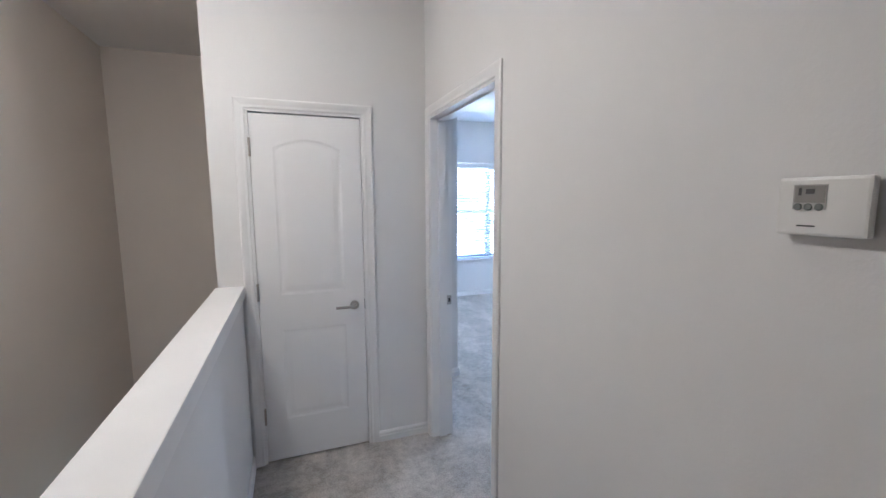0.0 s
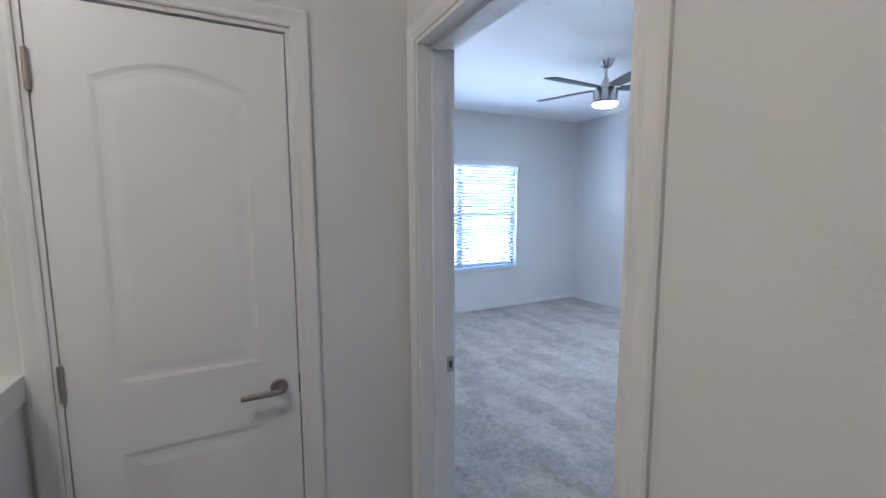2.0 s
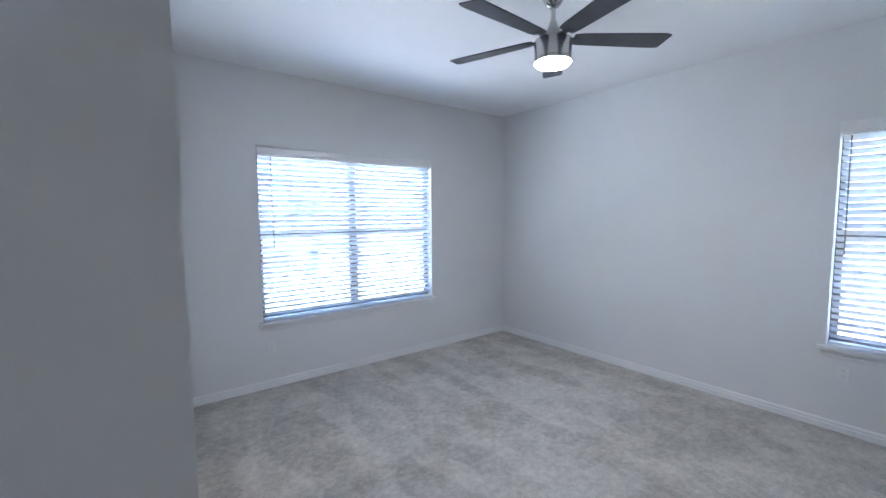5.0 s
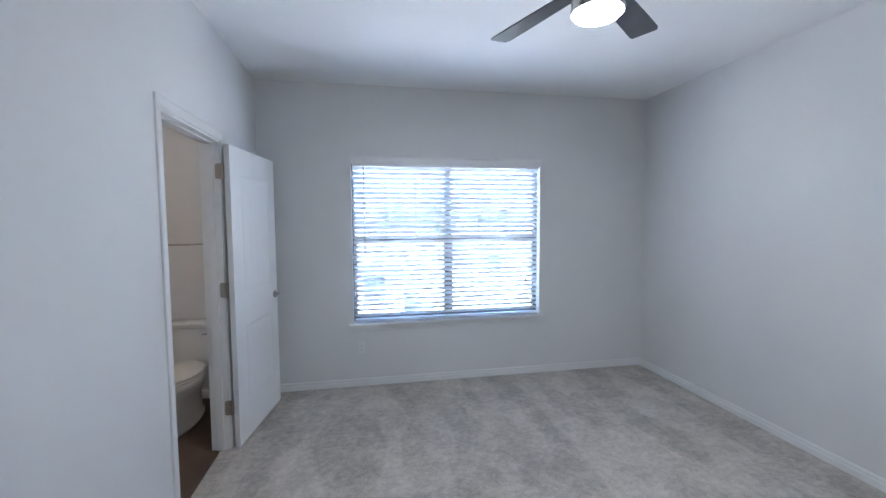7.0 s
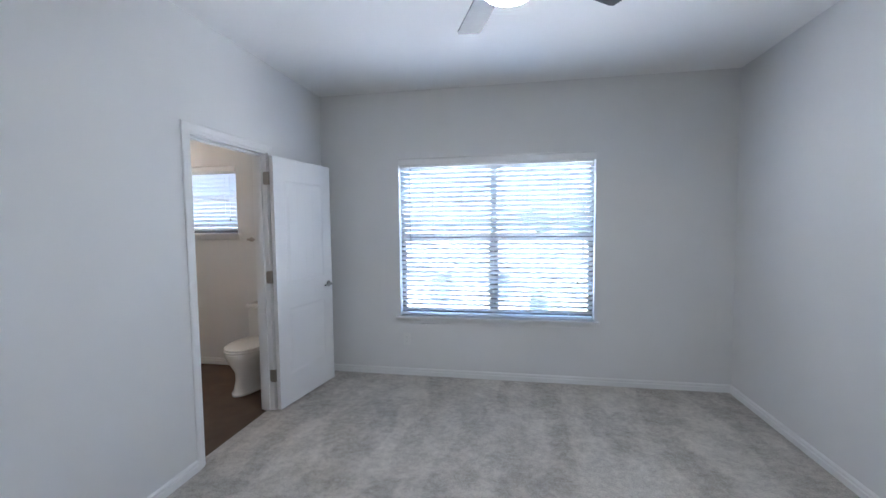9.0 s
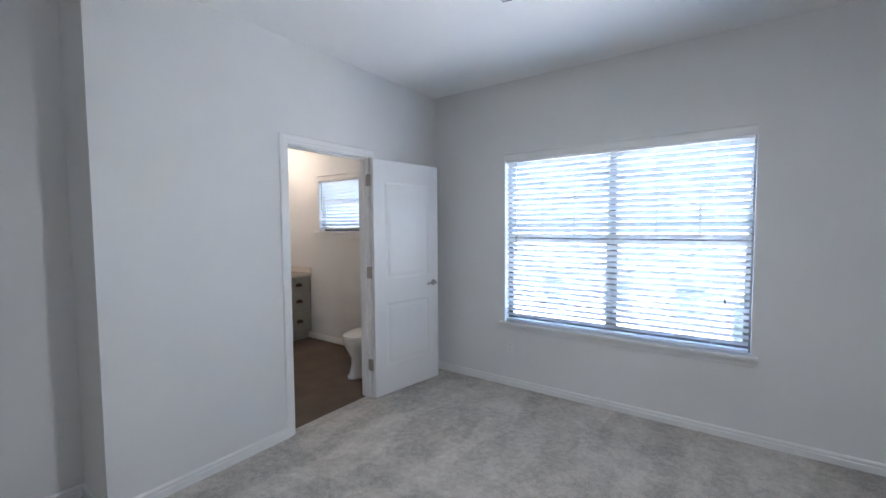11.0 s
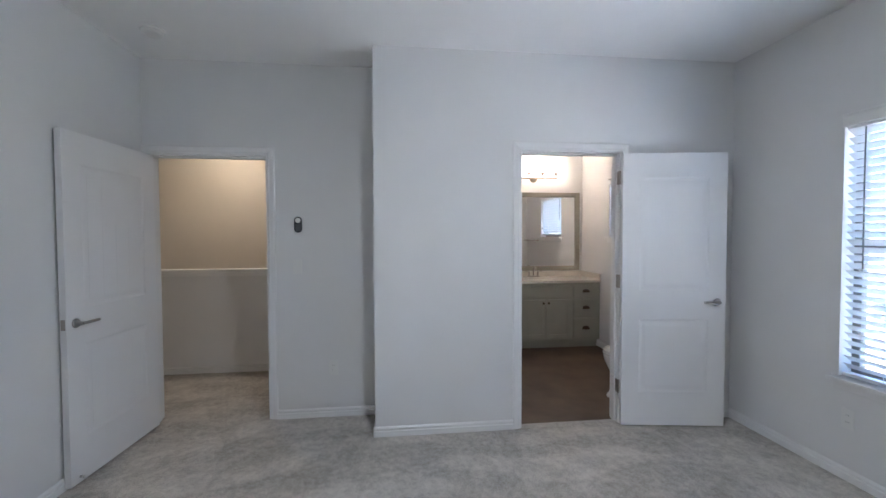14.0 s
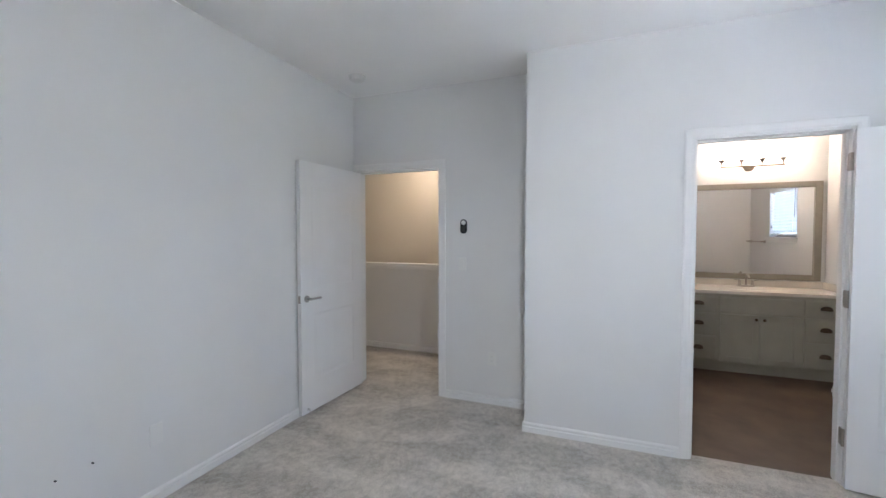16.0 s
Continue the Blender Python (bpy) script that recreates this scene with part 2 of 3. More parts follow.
setting("wall_east", boxes(*wall_pieces("y", E, E + 0.15, S - 0.12, N, -0.02, CEIL, [EWIN])), wall_paint, "off-white painted wall with one window", "wall")
setting("wall_south", boxes(*wall_pieces("x", S - 0.12, S, W0, E, -0.02, CEIL, [SDOOR])), wall_paint, "off-white painted bedroom wall with an open closet door", "wall")
setting("wall_entry", boxes(*wall_pieces("y", HALL, W0, HS, CLOS, -0.02, CEIL, [EDOOR]), ((HALL, CLOS, -0.02), (W0, JUT, CEIL))), wall_paint, "off-white painted wall between hall and bedroom", "wall")
setting("wall_bath", boxes(*wall_pieces("y", W1 - 0.12, W1, JUT, N, -0.02, CEIL, [BDOOR]), ((W0, JUT, -0.02), (W1 - 0.12, JUT + 0.12, CEIL))), wall_paint, "off-white painted wall standing proud, with the bathroom doorway", "wall")
setting("wall_hall_closet", boxes(*wall_pieces("x", CLOS, CLOS + 0.12, HW1, HALL, -0.02, CEIL, [CDOOR])), wall_paint, "off-white painted hall end wall with a closet door", "wall")
setting("wall_bath_south", boxes(((BW, BS - 0.09, -0.02), (W1 - 0.12, BS, CEIL))), wall_paint, "painted bathroom wall", "wall")
setting("wall_bath_west", boxes(((BW - 0.12, STY + 0.05, -0.02), (BW, N, CEIL))), wall_paint, "warm lit painted wall behind the vanity", "wall")
setting("wall_stair_west", boxes(((STX - 0.12, HS, -2.8), (STX, STY + 0.05, CEIL))), warm_lit_paint, "painted stairwell wall, warm lamp light tinted into its colour", "wall")
setting("wall_stair_north", boxes(((STX, STY, -2.8), (HW1, STY + 0.05, CEIL)), ((HW1, CLOS + 0.12, -2.8), (HW1 + 0.11, STY + 0.05, CEIL))), warm_lit_paint, "painted stairwell end wall, warm lamp light tinted into its colour", "wall")
setting("wall_hall_south", boxes(((STX - 0.12, HS - 0.12, -2.8), (W0, HS, CEIL))), wall_paint, "painted end wall of the hall", "wall")
setting("wall_closet_back", boxes(((2.0, S - 0.9, -0.02), (E, S - 0.78, CEIL)), ((1.9, S - 0.9, -0.02), (2.0, S - 0.12, CEIL)), ((E, S - 0.9, -0.02), (E + 0.12, S - 0.12, CEIL))), wall_paint, "painted closet walls", "wall")
setting("floor", boxes(((HW1, HS, -0.12), (W0, CLOS, 0.0)), ((W0, S - 0.9, -0.12), (E, JUT, 0.0)), ((W1 - 0.065, JUT, -0.12), (E, N, 0.0))), carpet, "grey cut-pile carpet with vacuum marks", "carpet")
setting("floor_bathroom", boxes(((BW, BS, -0.12), (W1 - 0.065, N, -0.008))), bath_vinyl, "dark brown vinyl bathroom floor", "floor")
# unseen; added so outdoor light doesn't leak under the closet door
setting("floor_closet", boxes(((HW1 + 0.11, CLOS, -0.12), (W1 - 0.12, STY + 0.05, -0.002))), carpet, "unseen hall closet carpet, added to stop light from below", "floor")
setting("floor_stairwell", boxes(((STX, HS, -2.9), (HW1, STY, -2.8))), carpet, "carpeted floor far below the stairwell", "floor")
setting("ceiling", boxes(((STX - 0.12, HS - 0.12, CEIL), (E + 0.15, N + 0.15, CEIL + 0.12)), ((1.9, S - 0.9, CEIL), (E + 0.12, S - 0.1, CEIL + 0.001))), ceiling_paint, "white textured ceiling", "ceiling")

half = thing("half_wall", "white painted half wall with a flat cap beside the stairwell", "half wall", kind="structure")
part("body", boxes(((HW1, HS, -2.8), (HW0, CLOS, HWZ - 0.02))), wall_paint, half)
part("cap", boxes(((HW1 - 0.012, HS, HWZ - 0.02), (HW0 + 0.014, CLOS, HWZ + 0.012)), bevel=0.004), trim_paint, half, "painted flat cap")
part("cap_moulding", boxes(((HW0, HS, HWZ - 0.06), (HW0 + 0.012, CLOS, HWZ - 0.02)), bevel=0.003), trim_paint, half)


def baseboard(name, a, b, inward, h=0.070):
    """A stepped baseboard on the floor from a to b; inward is the side that it stands proud to."""
    a, b, n = Vector((*a, 0)), Vector((*b, 0)), Vector((*inward, 0))
    prof = ((0, 0), (0.015, 0), (0.015, h * 0.56), (0.0095, h * 0.60), (0.0085, h * 0.68), (0.012, h * 0.73), (0.0115, h * 0.86), (0.006, h * 0.97), (0.004, h), (0, h))
    bm = bmesh.new()
    r = [[bm.verts.new(p + n * u + Vector((0, 0, v))) for u, v in prof] for p in (a, b)]
    for i in range(len(prof)):
        j = (i + 1) % len(prof)
        bm.faces.new((r[0][i], r[0][j], r[1][j], r[1][i]))
    bm.faces.new(r[0]), bm.faces.new(list(reversed(r[1])))
    return setting(name, bm, trim_paint, "white painted moulded baseboard", "baseboard")


baseboard("baseboard_north", (W1, N), (E, N), (0, -1))
baseboard("baseboard_east", (E, S), (E, N), (-1, 0))
baseboard("baseboard_south", (W0, S), (SDOOR[0] - 0.06, S), (0, 1))
baseboard("baseboard_south_2", (SDOOR[1] + 0.06, S), (E, S), (0, 1))
baseboard("baseboard_entry", (W0, EDOOR[1] + 0.045), (W0, JUT), (1, 0))
baseboard("baseboard_return", (W0 + 0.014, JUT), (W1, JUT), (0, -1))
baseboard("baseboard_bath_wall", (W1, JUT - 0.014), (W1, BDOOR[0] - 0.043), (1, 0))
baseboard("baseboard_bath_wall_2", (W1, BDOOR[1] + 0.043), (W1, N), (1, 0))
baseboard("baseboard_hall_east", (HALL, HS), (HALL, EDOOR[0] - 0.043), (-1, 0))
baseboard("baseboard_hall_closet", (CDOOR[1] + 0.043, CLOS), (HALL, CLOS), (0, -1))
baseboard("baseboard_half_wall", (HW0, HS), (HW0, CLOS), (1, 0))
baseboard("baseboard_bath_north", (BW, N), (W1 - 0.12, N), (0, -1))


# ---- doors ----
def casing(parent, axis, face, out, u0, u1, top):
    """Three mitred boards round an opening, on the wall face that looks to out."""
    w = 0.055
    prof = ((0, 0), (0, 0.006), (0.006, 0.0085), (0.018, 0.008), (0.030, 0.0105), (0.042, 0.0125), (w - 0.006, 0.0125), (w, 0.009), (w, 0))

    def place(u, z, d):
        return (u, face + out * d, z) if axis == "x" else (face + out * d, u, z)
    for k in range(3):
        bm = bmesh.new()
        if k == 0:
            ends = [[(u0 - p, 0.0, d) for p, d in prof], [(u0 - p, top + p, d) for p, d in prof]]
        elif k == 1:
            ends = [[(u1 + p, 0.0, d) for p, d in prof], [(u1 + p, top + p, d) for p, d in prof]]
        else:
            ends = [[(u0 - p, top + p, d) for p, d in prof], [(u1 + p, top + p, d) for p, d in prof]]
        r = [[bm.verts.new(place(*q)) for q in e] for e in ends]
        n = len(prof)
        for i in range(n):
            bm.faces.new((r[0][i], r[0][(i + 1) % n], r[1][(i + 1) % n], r[1][i]))
        bm.faces.new(r[0]), bm.faces.new(list(reversed(r[1])))
        part("casing", bm, trim_paint, parent)


def jambs(parent, axis, lo, hi, u0, u1, top, t=0.019, stop=None):
    def b(p, q):
        return (p, q) if axis == "x" else ((p[1], p[0], p[2]), (q[1], q[0], q[2]))
    part("jamb", boxes(b((u0, lo, 0), (u0 + t, hi, top - t))), trim_paint, parent)
    part("jamb", boxes(b((u1 - t, lo, 0), (u1, hi, top - t))), trim_paint, parent)
    part("head_jamb", boxes(b((u0, lo, top - t), (u1, hi, top))), trim_paint, parent)
    if stop:
        s0, s1 = stop
        part("door_stop", boxes(b((u0 + t, s0, 0), (u0 + t + 0.011, s1, top - t))), trim_paint, parent)
        part("door_stop", boxes(b((u1 - t - 0.011, s0, 0), (u1 - t, s1, top - t))), trim_paint, parent)
        part("door_stop", boxes(b((u0 + t + 0.011, s0, top - t - 0.011), (u1 - t - 0.011, s1, top - t))), trim_paint, parent)


def leaf_mesh(w, h=2.03, t=0.035, arch=0.0):
    """A two-panel moulded door leaf: hinge edge at x 0, faces at y 0 and -t, from z 0 up."""
    bm = bmesh.new()
    s = 0.125 if w > 0.7 else 0.115
    panels = ((0.25, 0.80, 0.0), (1.01, 1.85, arch))

    def outline(z0, z1, rise, d):
        pts = [(s + d, z0 + d), (w - s - d, z0 + d)]
        k = 10 if rise else 1
        for i in range(k + 1):
            f = i / k
            pts.append((w - s - d + f * (2 * s + 2 * d - w), z1 - d + rise * math.sin(math.pi * f)))
        return pts
    box(bm, (0, -t, 0), (s, 0, h))
    box(bm, (w - s, -t, 0), (w, 0, h))
    box(bm, (s, -t, 0), (w - s, 0, panels[0][0]))
    box(bm, (s, -t, panels[0][1]), (w - s, 0, panels[1][0]))
    top = outline(panels[1][0], panels[1][1], arch, 0)[2:]
    prism([(s, h), (w - s, h)] + top, -t, 0, "y", bm)
    for z0, z1, rise in panels:
        for side in (0, 1):
            rings = []
            for d, depth in ((0, 0), (0.013, 0.0034), (0.026, 0.0038), (0.052, 0.0016)):
                y = -depth if side else -t + depth
                rings.append([bm.verts.new((u, y, v)) for u, v in outline(z0, z1, rise, d)])
            for a, b in zip(rings, rings[1:]):
                for i in range(len(a)):
                    bm.faces.new((a[i], a[(i + 1) % len(a)], b[(i + 1) % len(a)], b[i]))
            bm.faces.new(rings[-1])
            if not rise:
                a0, a1 = s + 0.046, w - s - 0.046
                y = -0.0019 if side else -t + 0.0019
                o = 1 if side else -1
                k = 4
                for i in range(k):
                    u0, u1 = a0 + (a1 - a0) * i / k + 0.0016, a0 + (a1 - a0) * (i + 1) / k - 0.0016
                    box(bm, (u0, min(y, y + o * 0.0007), z0 + 0.051), (u1, max(y, y + o * 0.0007), z1 - 0.050), 0.0004)
    return bm


def handle(parent, w, z, y, out, direction):
    """A lever on a round rosette, on the face at y that looks to out."""
    x = w - 0.062
    hob = part("handle", lathe([(0.027, 0), (0.0275, out * 0.006), (0.025, out * 0.010), (0.010, out * 0.011), (0.010, out * 0.040)], "y", (x, y, z)), steel, parent, "brushed steel lever handle", True)
    part("lever", tube([(x, y + out * 0.040, z), (x + direction * 0.02, y + out * 0.046, z), (x + direction * 0.055, y + out * 0.047, z), (x + direction * 0.115, y + out * 0.046, z)], 0.009, 12), steel, hob, smooth=True)


def hinge(parent, m, z, plate_a, plate_b):
    """A knuckle at the origin of m and two plates given as direction angles in degrees."""
    bm = lathe([(0.0065, z - 0.05), (0.0065, z + 0.05)], "z", (0, 0, 0), 12)
    for ang in (plate_a, plate_b):
        d = Vector((math.cos(radians(ang)), math.sin(radians(ang)), 0))
        n = Vector((-d.y, d.x, 0)) * 0.0014
        q = [(0.004, -0.05), (0.036, -0.05), (0.045, -0.041), (0.045, 0.041), (0.036, 0.05), (0.004, 0.05)]
        va = [bm.verts.new(d * u + n + Vector((0, 0, z + v))) for u, v in q]
        vb = [bm.verts.new(d * u - n + Vector((0, 0, z + v))) for u, v in q]
        for i in range(6):
            bm.faces.new((va[i], va[(i + 1) % 6], vb[(i + 1) % 6], vb[i]))
        bm.faces.new(va), bm.faces.new(list(reversed(vb)))
    bm.transform(m)
    part("hinge", bm, nickel, parent, "satin nickel butt hinge", True)


# bathroom door, open into the bedroom against the wall
d_bath = thing("door_1", "white two-panel bathroom door standing open, steel lever", "door", kind="structure")
jambs(d_bath, "y", W1 - 0.12, W1, *BDOOR[:2], BDOOR[3], stop=(W1 - 0.09, W1 - 0.04))
casing(d_bath, "y", W1, 1, BDOOR[0] + 0.005, BDOOR[1] - 0.005, BDOOR[3] - 0.005)
casing(d_bath, "y", W1 - 0.12, -1, BDOOR[0] + 0.005, BDOOR[1] - 0.005, BDOOR[3] - 0.005)
leaf = part("leaf", leaf_mesh(0.755), door_paint, d_bath)
leaf.matrix_world = pose(0.028, 2.862, 0.013, 0, 0, 81.5)
handle(leaf, 0.755, 0.93, 0, 1, -1)
handle(leaf, 0.755, 0.93, -0.035, -1, -1)
part("latch_plate", boxes(((0.7545, -0.029, 0.90), (0.7565, -0.006, 0.96))), nickel, leaf)
for hz in (0.29, 1.09, 1.87):
    hinge(d_bath, pose(0.018, 2.857, 0), hz, 178, 78)

# bedroom entry door, open along the south wall
d_entry = thing("door_2", "white bedroom entry door standing wide open, steel lever", "door", kind="structure")
jambs(d_entry, "y", HALL, W0, *EDOOR[:2], EDOOR[3], stop=(W0 - 0.09, W0 - 0.04))
casing(d_entry, "y", W0, 1, EDOOR[0] + 0.005, EDOOR[1] - 0.005, EDOOR[3] - 0.005)
casing(d_entry, "y", HALL, -1, EDOOR[0] + 0.005, EDOOR[1] - 0.005, EDOOR[3] - 0.005)
leaf = part("leaf", leaf_mesh(0.80), door_paint, d_entry)
leaf.matrix_world = pose(W0 + 0.020, -0.609, 0.013, 0, 0, -3.0)
handle(leaf, 0.80, 0.93, 0, 1, -1)
part("latch_plate", boxes(((0.7995, -0.029, 0.90), (0.8015, -0.006, 0.96))), nickel, leaf)
strike = part("strike_plate", boxes(((W0 - 0.034, EDOOR[1] - 0.0205, 0.895), (W0 - 0.004, EDOOR[1] - 0.0188, 0.955)), bevel=0.0006), steel, d_entry, "steel strike plate with a black patch for the latch hole's shade")
# black patch on the plate, for the shade inside the latch hole
part("latch_hole_shade", boxes(((W0 - 0.025, EDOOR[1] - 0.0212, 0.912), (W0 - 0.012, EDOOR[1] - 0.0206, 0.938))), black_plastic, strike)

# hall closet door, shut
d_clos = thing("door_3", "white arched two-panel closet door, shut, steel lever", "door", kind="structure")
jambs(d_clos, "x", CLOS, CLOS + 0.12, *CDOOR[:2], CDOOR[3])
casing(d_clos, "x", CLOS, -1, CDOOR[0] + 0.005, CDOOR[1] - 0.005, CDOOR[3] - 0.005)
leaf = part("leaf", leaf_mesh(0.599, arch=0.05), door_paint, d_clos)
leaf.matrix_world = pose(CDOOR[0] + 0.0215, CLOS + 0.039, 0.013)
handle(leaf, 0.599, 0.915, -0.035, -1, -1)
part("latch_plate", boxes(((0.5985, -0.036, 0.885), (0.602, -0.010, 0.945))), black_plastic, leaf)
for hz in (0.30, 1.05, 1.86):
    hinge(d_clos, pose(CDOOR[0] + 0.020, CLOS - 0.003, 0), hz, 92, 88)

# bedroom closet door, open into the room
d_sc = thing("door_4", "white two-panel closet door standing open into the room", "door", kind="structure")
jambs(d_sc, "x", S - 0.12, S, *SDOOR[:2], SDOOR[3], stop=(S - 0.09, S - 0.04))
casing(d_sc, "x", S, 1, SDOOR[0] + 0.005, SDOOR[1] - 0.005, SDOOR[3] - 0.005)
leaf = part("leaf", leaf_mesh(0.785), door_paint, d_sc)
leaf.matrix_world = pose(SDOOR[1] - 0.02, S + 0.01, 0.013, 0, 0, 93)
handle(leaf, 0.775, 0.93, 0, 1, -1)
handle(leaf, 0.775, 0.93, -0.035, -1, -1)


# ---- windows and blinds ----
def window(name, label, axis, face, out, op, units, muntins):
    """A vinyl single-hung window deep in its opening, with stool and apron on the room side; out is the way outdoors."""
    u0, u1, z0, z1 = op
    win = thing(name, label, "window", kind="structure")

    def b(a0, a1, d0, d1, v0, v1):
        d0, d1 = sorted((face + out * d0, face + out * d1))
        return ((a0, d0, v0), (a1, d1, v1)) if axis == "x" else ((d0, a0, v0), (d1, a1, v1))
    f = 0.03
    part("frame", boxes(b(u0, u0 + f, 0.085, 0.145, z0, z1), b(u1 - f, u1, 0.085, 0.145, z0, z1), b(u0 + f, u1 - f, 0.085, 0.145, z0, z0 + f), b(u0 + f, u1 - f, 0.085, 0.145, z1 - f, z1)), vinyl, win)
    span = (u1 - u0) / units
    mid = (z0 + z1) / 2 + 0.03
    for k in range(units):
        a, c = u0 + k * span + (f if k == 0 else 0.03), u0 + (k + 1) * span - (f if k == units - 1 else 0.03)
        if k:
            part("mullion", boxes(b(a - 0.06, a, 0.08, 0.147, z0 + f, z1 - f)), vinyl, win)
        part("meeting_rail", boxes(b(a, c, 0.09, 0.13, mid - 0.015, mid + 0.015)), vinyl, win)
        low = part("sash", boxes(b(a, a + 0.014, 0.088, 0.118, z0 + f, mid - 0.015), b(c - 0.014, c, 0.088, 0.118, z0 + f, mid - 0.015), b(a + 0.014, c - 0.014, 0.088, 0.118, z0 + f, z0 + f + 0.025)), vinyl, win)
        p1 = part("pane", boxes(b(a + 0.014, c - 0.014, 0.100, 0.104, z0 + f + 0.025, mid - 0.015)), glass, low)
        p2 = part("pane", boxes(b(a, c, 0.118, 0.122, mid + 0.015, z1 - f)), glass, win)
        p1.visible_shadow = p2.visible_shadow = False
        for j in range(1, muntins + 1):
            x = a + (c - a) * j / (muntins + 1)
            part("muntin", boxes(b(x - 0.009, x + 0.009, 0.112, 0.117, mid + 0.015, z1 - f)), vinyl, win)
        if muntins:
            zz = (mid + z1 - f) / 2
            part("muntin", boxes(b(a, c, 0.1125, 0.1165, zz - 0.009, zz + 0.009)), vinyl, win)
    part("stool", boxes(b(u0 - 0.04, u1 + 0.04, -0.045, 0.0, z0 - 0.02, z0 + 0.004), b(u0 + 0.001, u1 - 0.001, 0.0, 0.085, z0 - 0.0, z0 + 0.004), bevel=0.003), trim_paint, win, "white painted window stool")
    part("apron", boxes(b(u0 - 0.025, u1 + 0.025, -0.014, 0.0, z0 - 0.065, z0 - 0.02), bevel=0.003), trim_paint, win)
    return win


window("window_1", "wide dark-framed double window behind slatted blinds", "x", N, 1, NWIN, 2, 2)
window("window_2", "dark-framed single-hung window behind slatted blinds", "y", E, 1, EWIN, 1, 2)
window("window_3", "small dark-framed bathroom window behind slatted blinds", "x", N, 1, BWIN, 1, 0)


def blind(label, u0, u1, z0, z1, m, pitch=0.046, tilt=40, ladders=(0.12, 0.5, 0.88), wand=0.06, cord=0.92, gap=0.0):
    """A slatted blind in local x (width), y (to the room is negative), z; m sets it in the wall."""
    ob = thing("window_blind", label, "blind", m)
    part("headrail", boxes(((u0 + 0.006, 0.006, z1 - 0.045), (u1 - 0.006, 0.055, z1 - 0.002))), blind_white, ob)
    prof = [(-0.014, z1 - 0.026), (-0.010, z1 - 0.030), (-0.002, z1 - 0.030), (-0.002, z1 + 0.044), (-0.026, z1 + 0.044), (-0.026, z1 + 0.036), (-0.015, z1 + 0.026), (-0.014, z1 + 0.010)]
    part("valance", prism(prof, u0 - 0.004, u1 + 0.004, "x"), trim_paint, ob, "white moulded valance")
    w, c, s = 0.025, math.cos(radians(tilt)), math.sin(radians(tilt))
    bm = bmesh.new()
    top, bot = [], []
    for v in (-1, -0.4, 0.4, 1):
        bow = 0.0025 * (1 - v * v)
        top.append((v * w * c, -v * w * s + bow + 0.0014))
        bot.append((v * w * c, -v * w * s + bow - 0.0014))
    prism(top + bot[::-1], u0 + 0.010, u1 - 0.010, "x", bm)
    me = mesh_of("slat", bm, blind_white)
    n = int((z1 - 0.095 - z0 - gap) / pitch)
    pitch = (z1 - 0.065 - z0 - 0.028 - gap) / (n + 1)
    for i in range(n + 1):
        sl = new("slat", me)
        sl.parent = ob
        sl.matrix_local = pose(0, 0.030, z1 - 0.065 - i * pitch, random.uniform(-1.2, 1.2), 0, 0)
    zb = z1 - 0.065 - (n + 1) * pitch
    part("bottom_rail", boxes(((u0 + 0.010, 0.005, zb - 0.010), (u1 - 0.010, 0.055, zb + 0.008)), bevel=0.003), blind_white, ob)
    for q in ladders:
        x = u0 + (u1 - u0) * q
        bm = boxes(((x - 0.0012, 0.0045, zb), (x + 0.0012, 0.0060, z1 - 0.04)), ((x - 0.0012, 0.0545, zb), (x + 0.0012, 0.0560, z1 - 0.04)))
        part("ladder_cord", bm, blind_white, ob)
    x = u0 + (u1 - u0) * wand
    part("tilt_wand", tube([(x, -0.004, z1 - 0.05), (x, -0.006, z1 - 0.3), (x + 0.004, -0.006, z1 - 0.85 * min(1, (z1 - z0) / 1.4))], 0.004, 8), lcd, ob, "thin grey tilt wand", True)
    x = u0 + (u1 - u0) * cord
    drop = z1 - 1.08 * (z1 - z0) / 1.45
    part("pull_cord", tube([(x, -0.003, z1 - 0.05), (x, -0.004, drop)], 0.0012, 6), blind_white, ob)
    part("tassel", lathe([(0.003, drop + 0.002), (0.006, drop - 0.012), (0.009, drop - 0.035), (0.005, drop - 0.04)], "z", (x, -0.004, 0), 10), lcd, ob, smooth=True)
    return ob


blind("white faux-wood slatted blind, lowered with open slats", NWIN[0] + 0.004, NWIN[1] - 0.004, NWIN[2], NWIN[3], pose(0, N, 0))
blind("narrow white faux-wood blind, lowered with open slats", -EWIN[1] + 0.004, -EWIN[0] - 0.004, EWIN[2], EWIN[3], pose(E, 0, 0, 0, 0, -90), ladders=(0.15, 0.85))
blind("small white bathroom blind, lowered above the toilet", BWIN[0] + 0.004, BWIN[1] - 0.004, BWIN[2], BWIN[3], pose(0, N, 0), ladders=(0.15, 0.85), tilt=48, gap=0.015)


# ---- bedroom things ----
def loft(rings, seg=32, bm=None):
    """Skin over ellipses (cx, cy, rx, ry, z), bottom to top; closed at both ends."""
    bm = bm or bmesh.new()
    rs = [[bm.verts.new((cx + rx * math.cos(2 * math.pi * i / seg), cy + ry * math.sin(2 * math.pi * i / seg), z)) for i in range(seg)] for cx, cy, rx, ry, z in rings]
    for a, b in zip(rs, rs[1:]):
        for i in range(seg):
            bm.faces.new((a[i], a[(i + 1) % seg], b[(i + 1) % seg], b[i]))
    bm.faces.new(list(reversed(rs[0]))), bm.faces.new(rs[-1])
    return bm


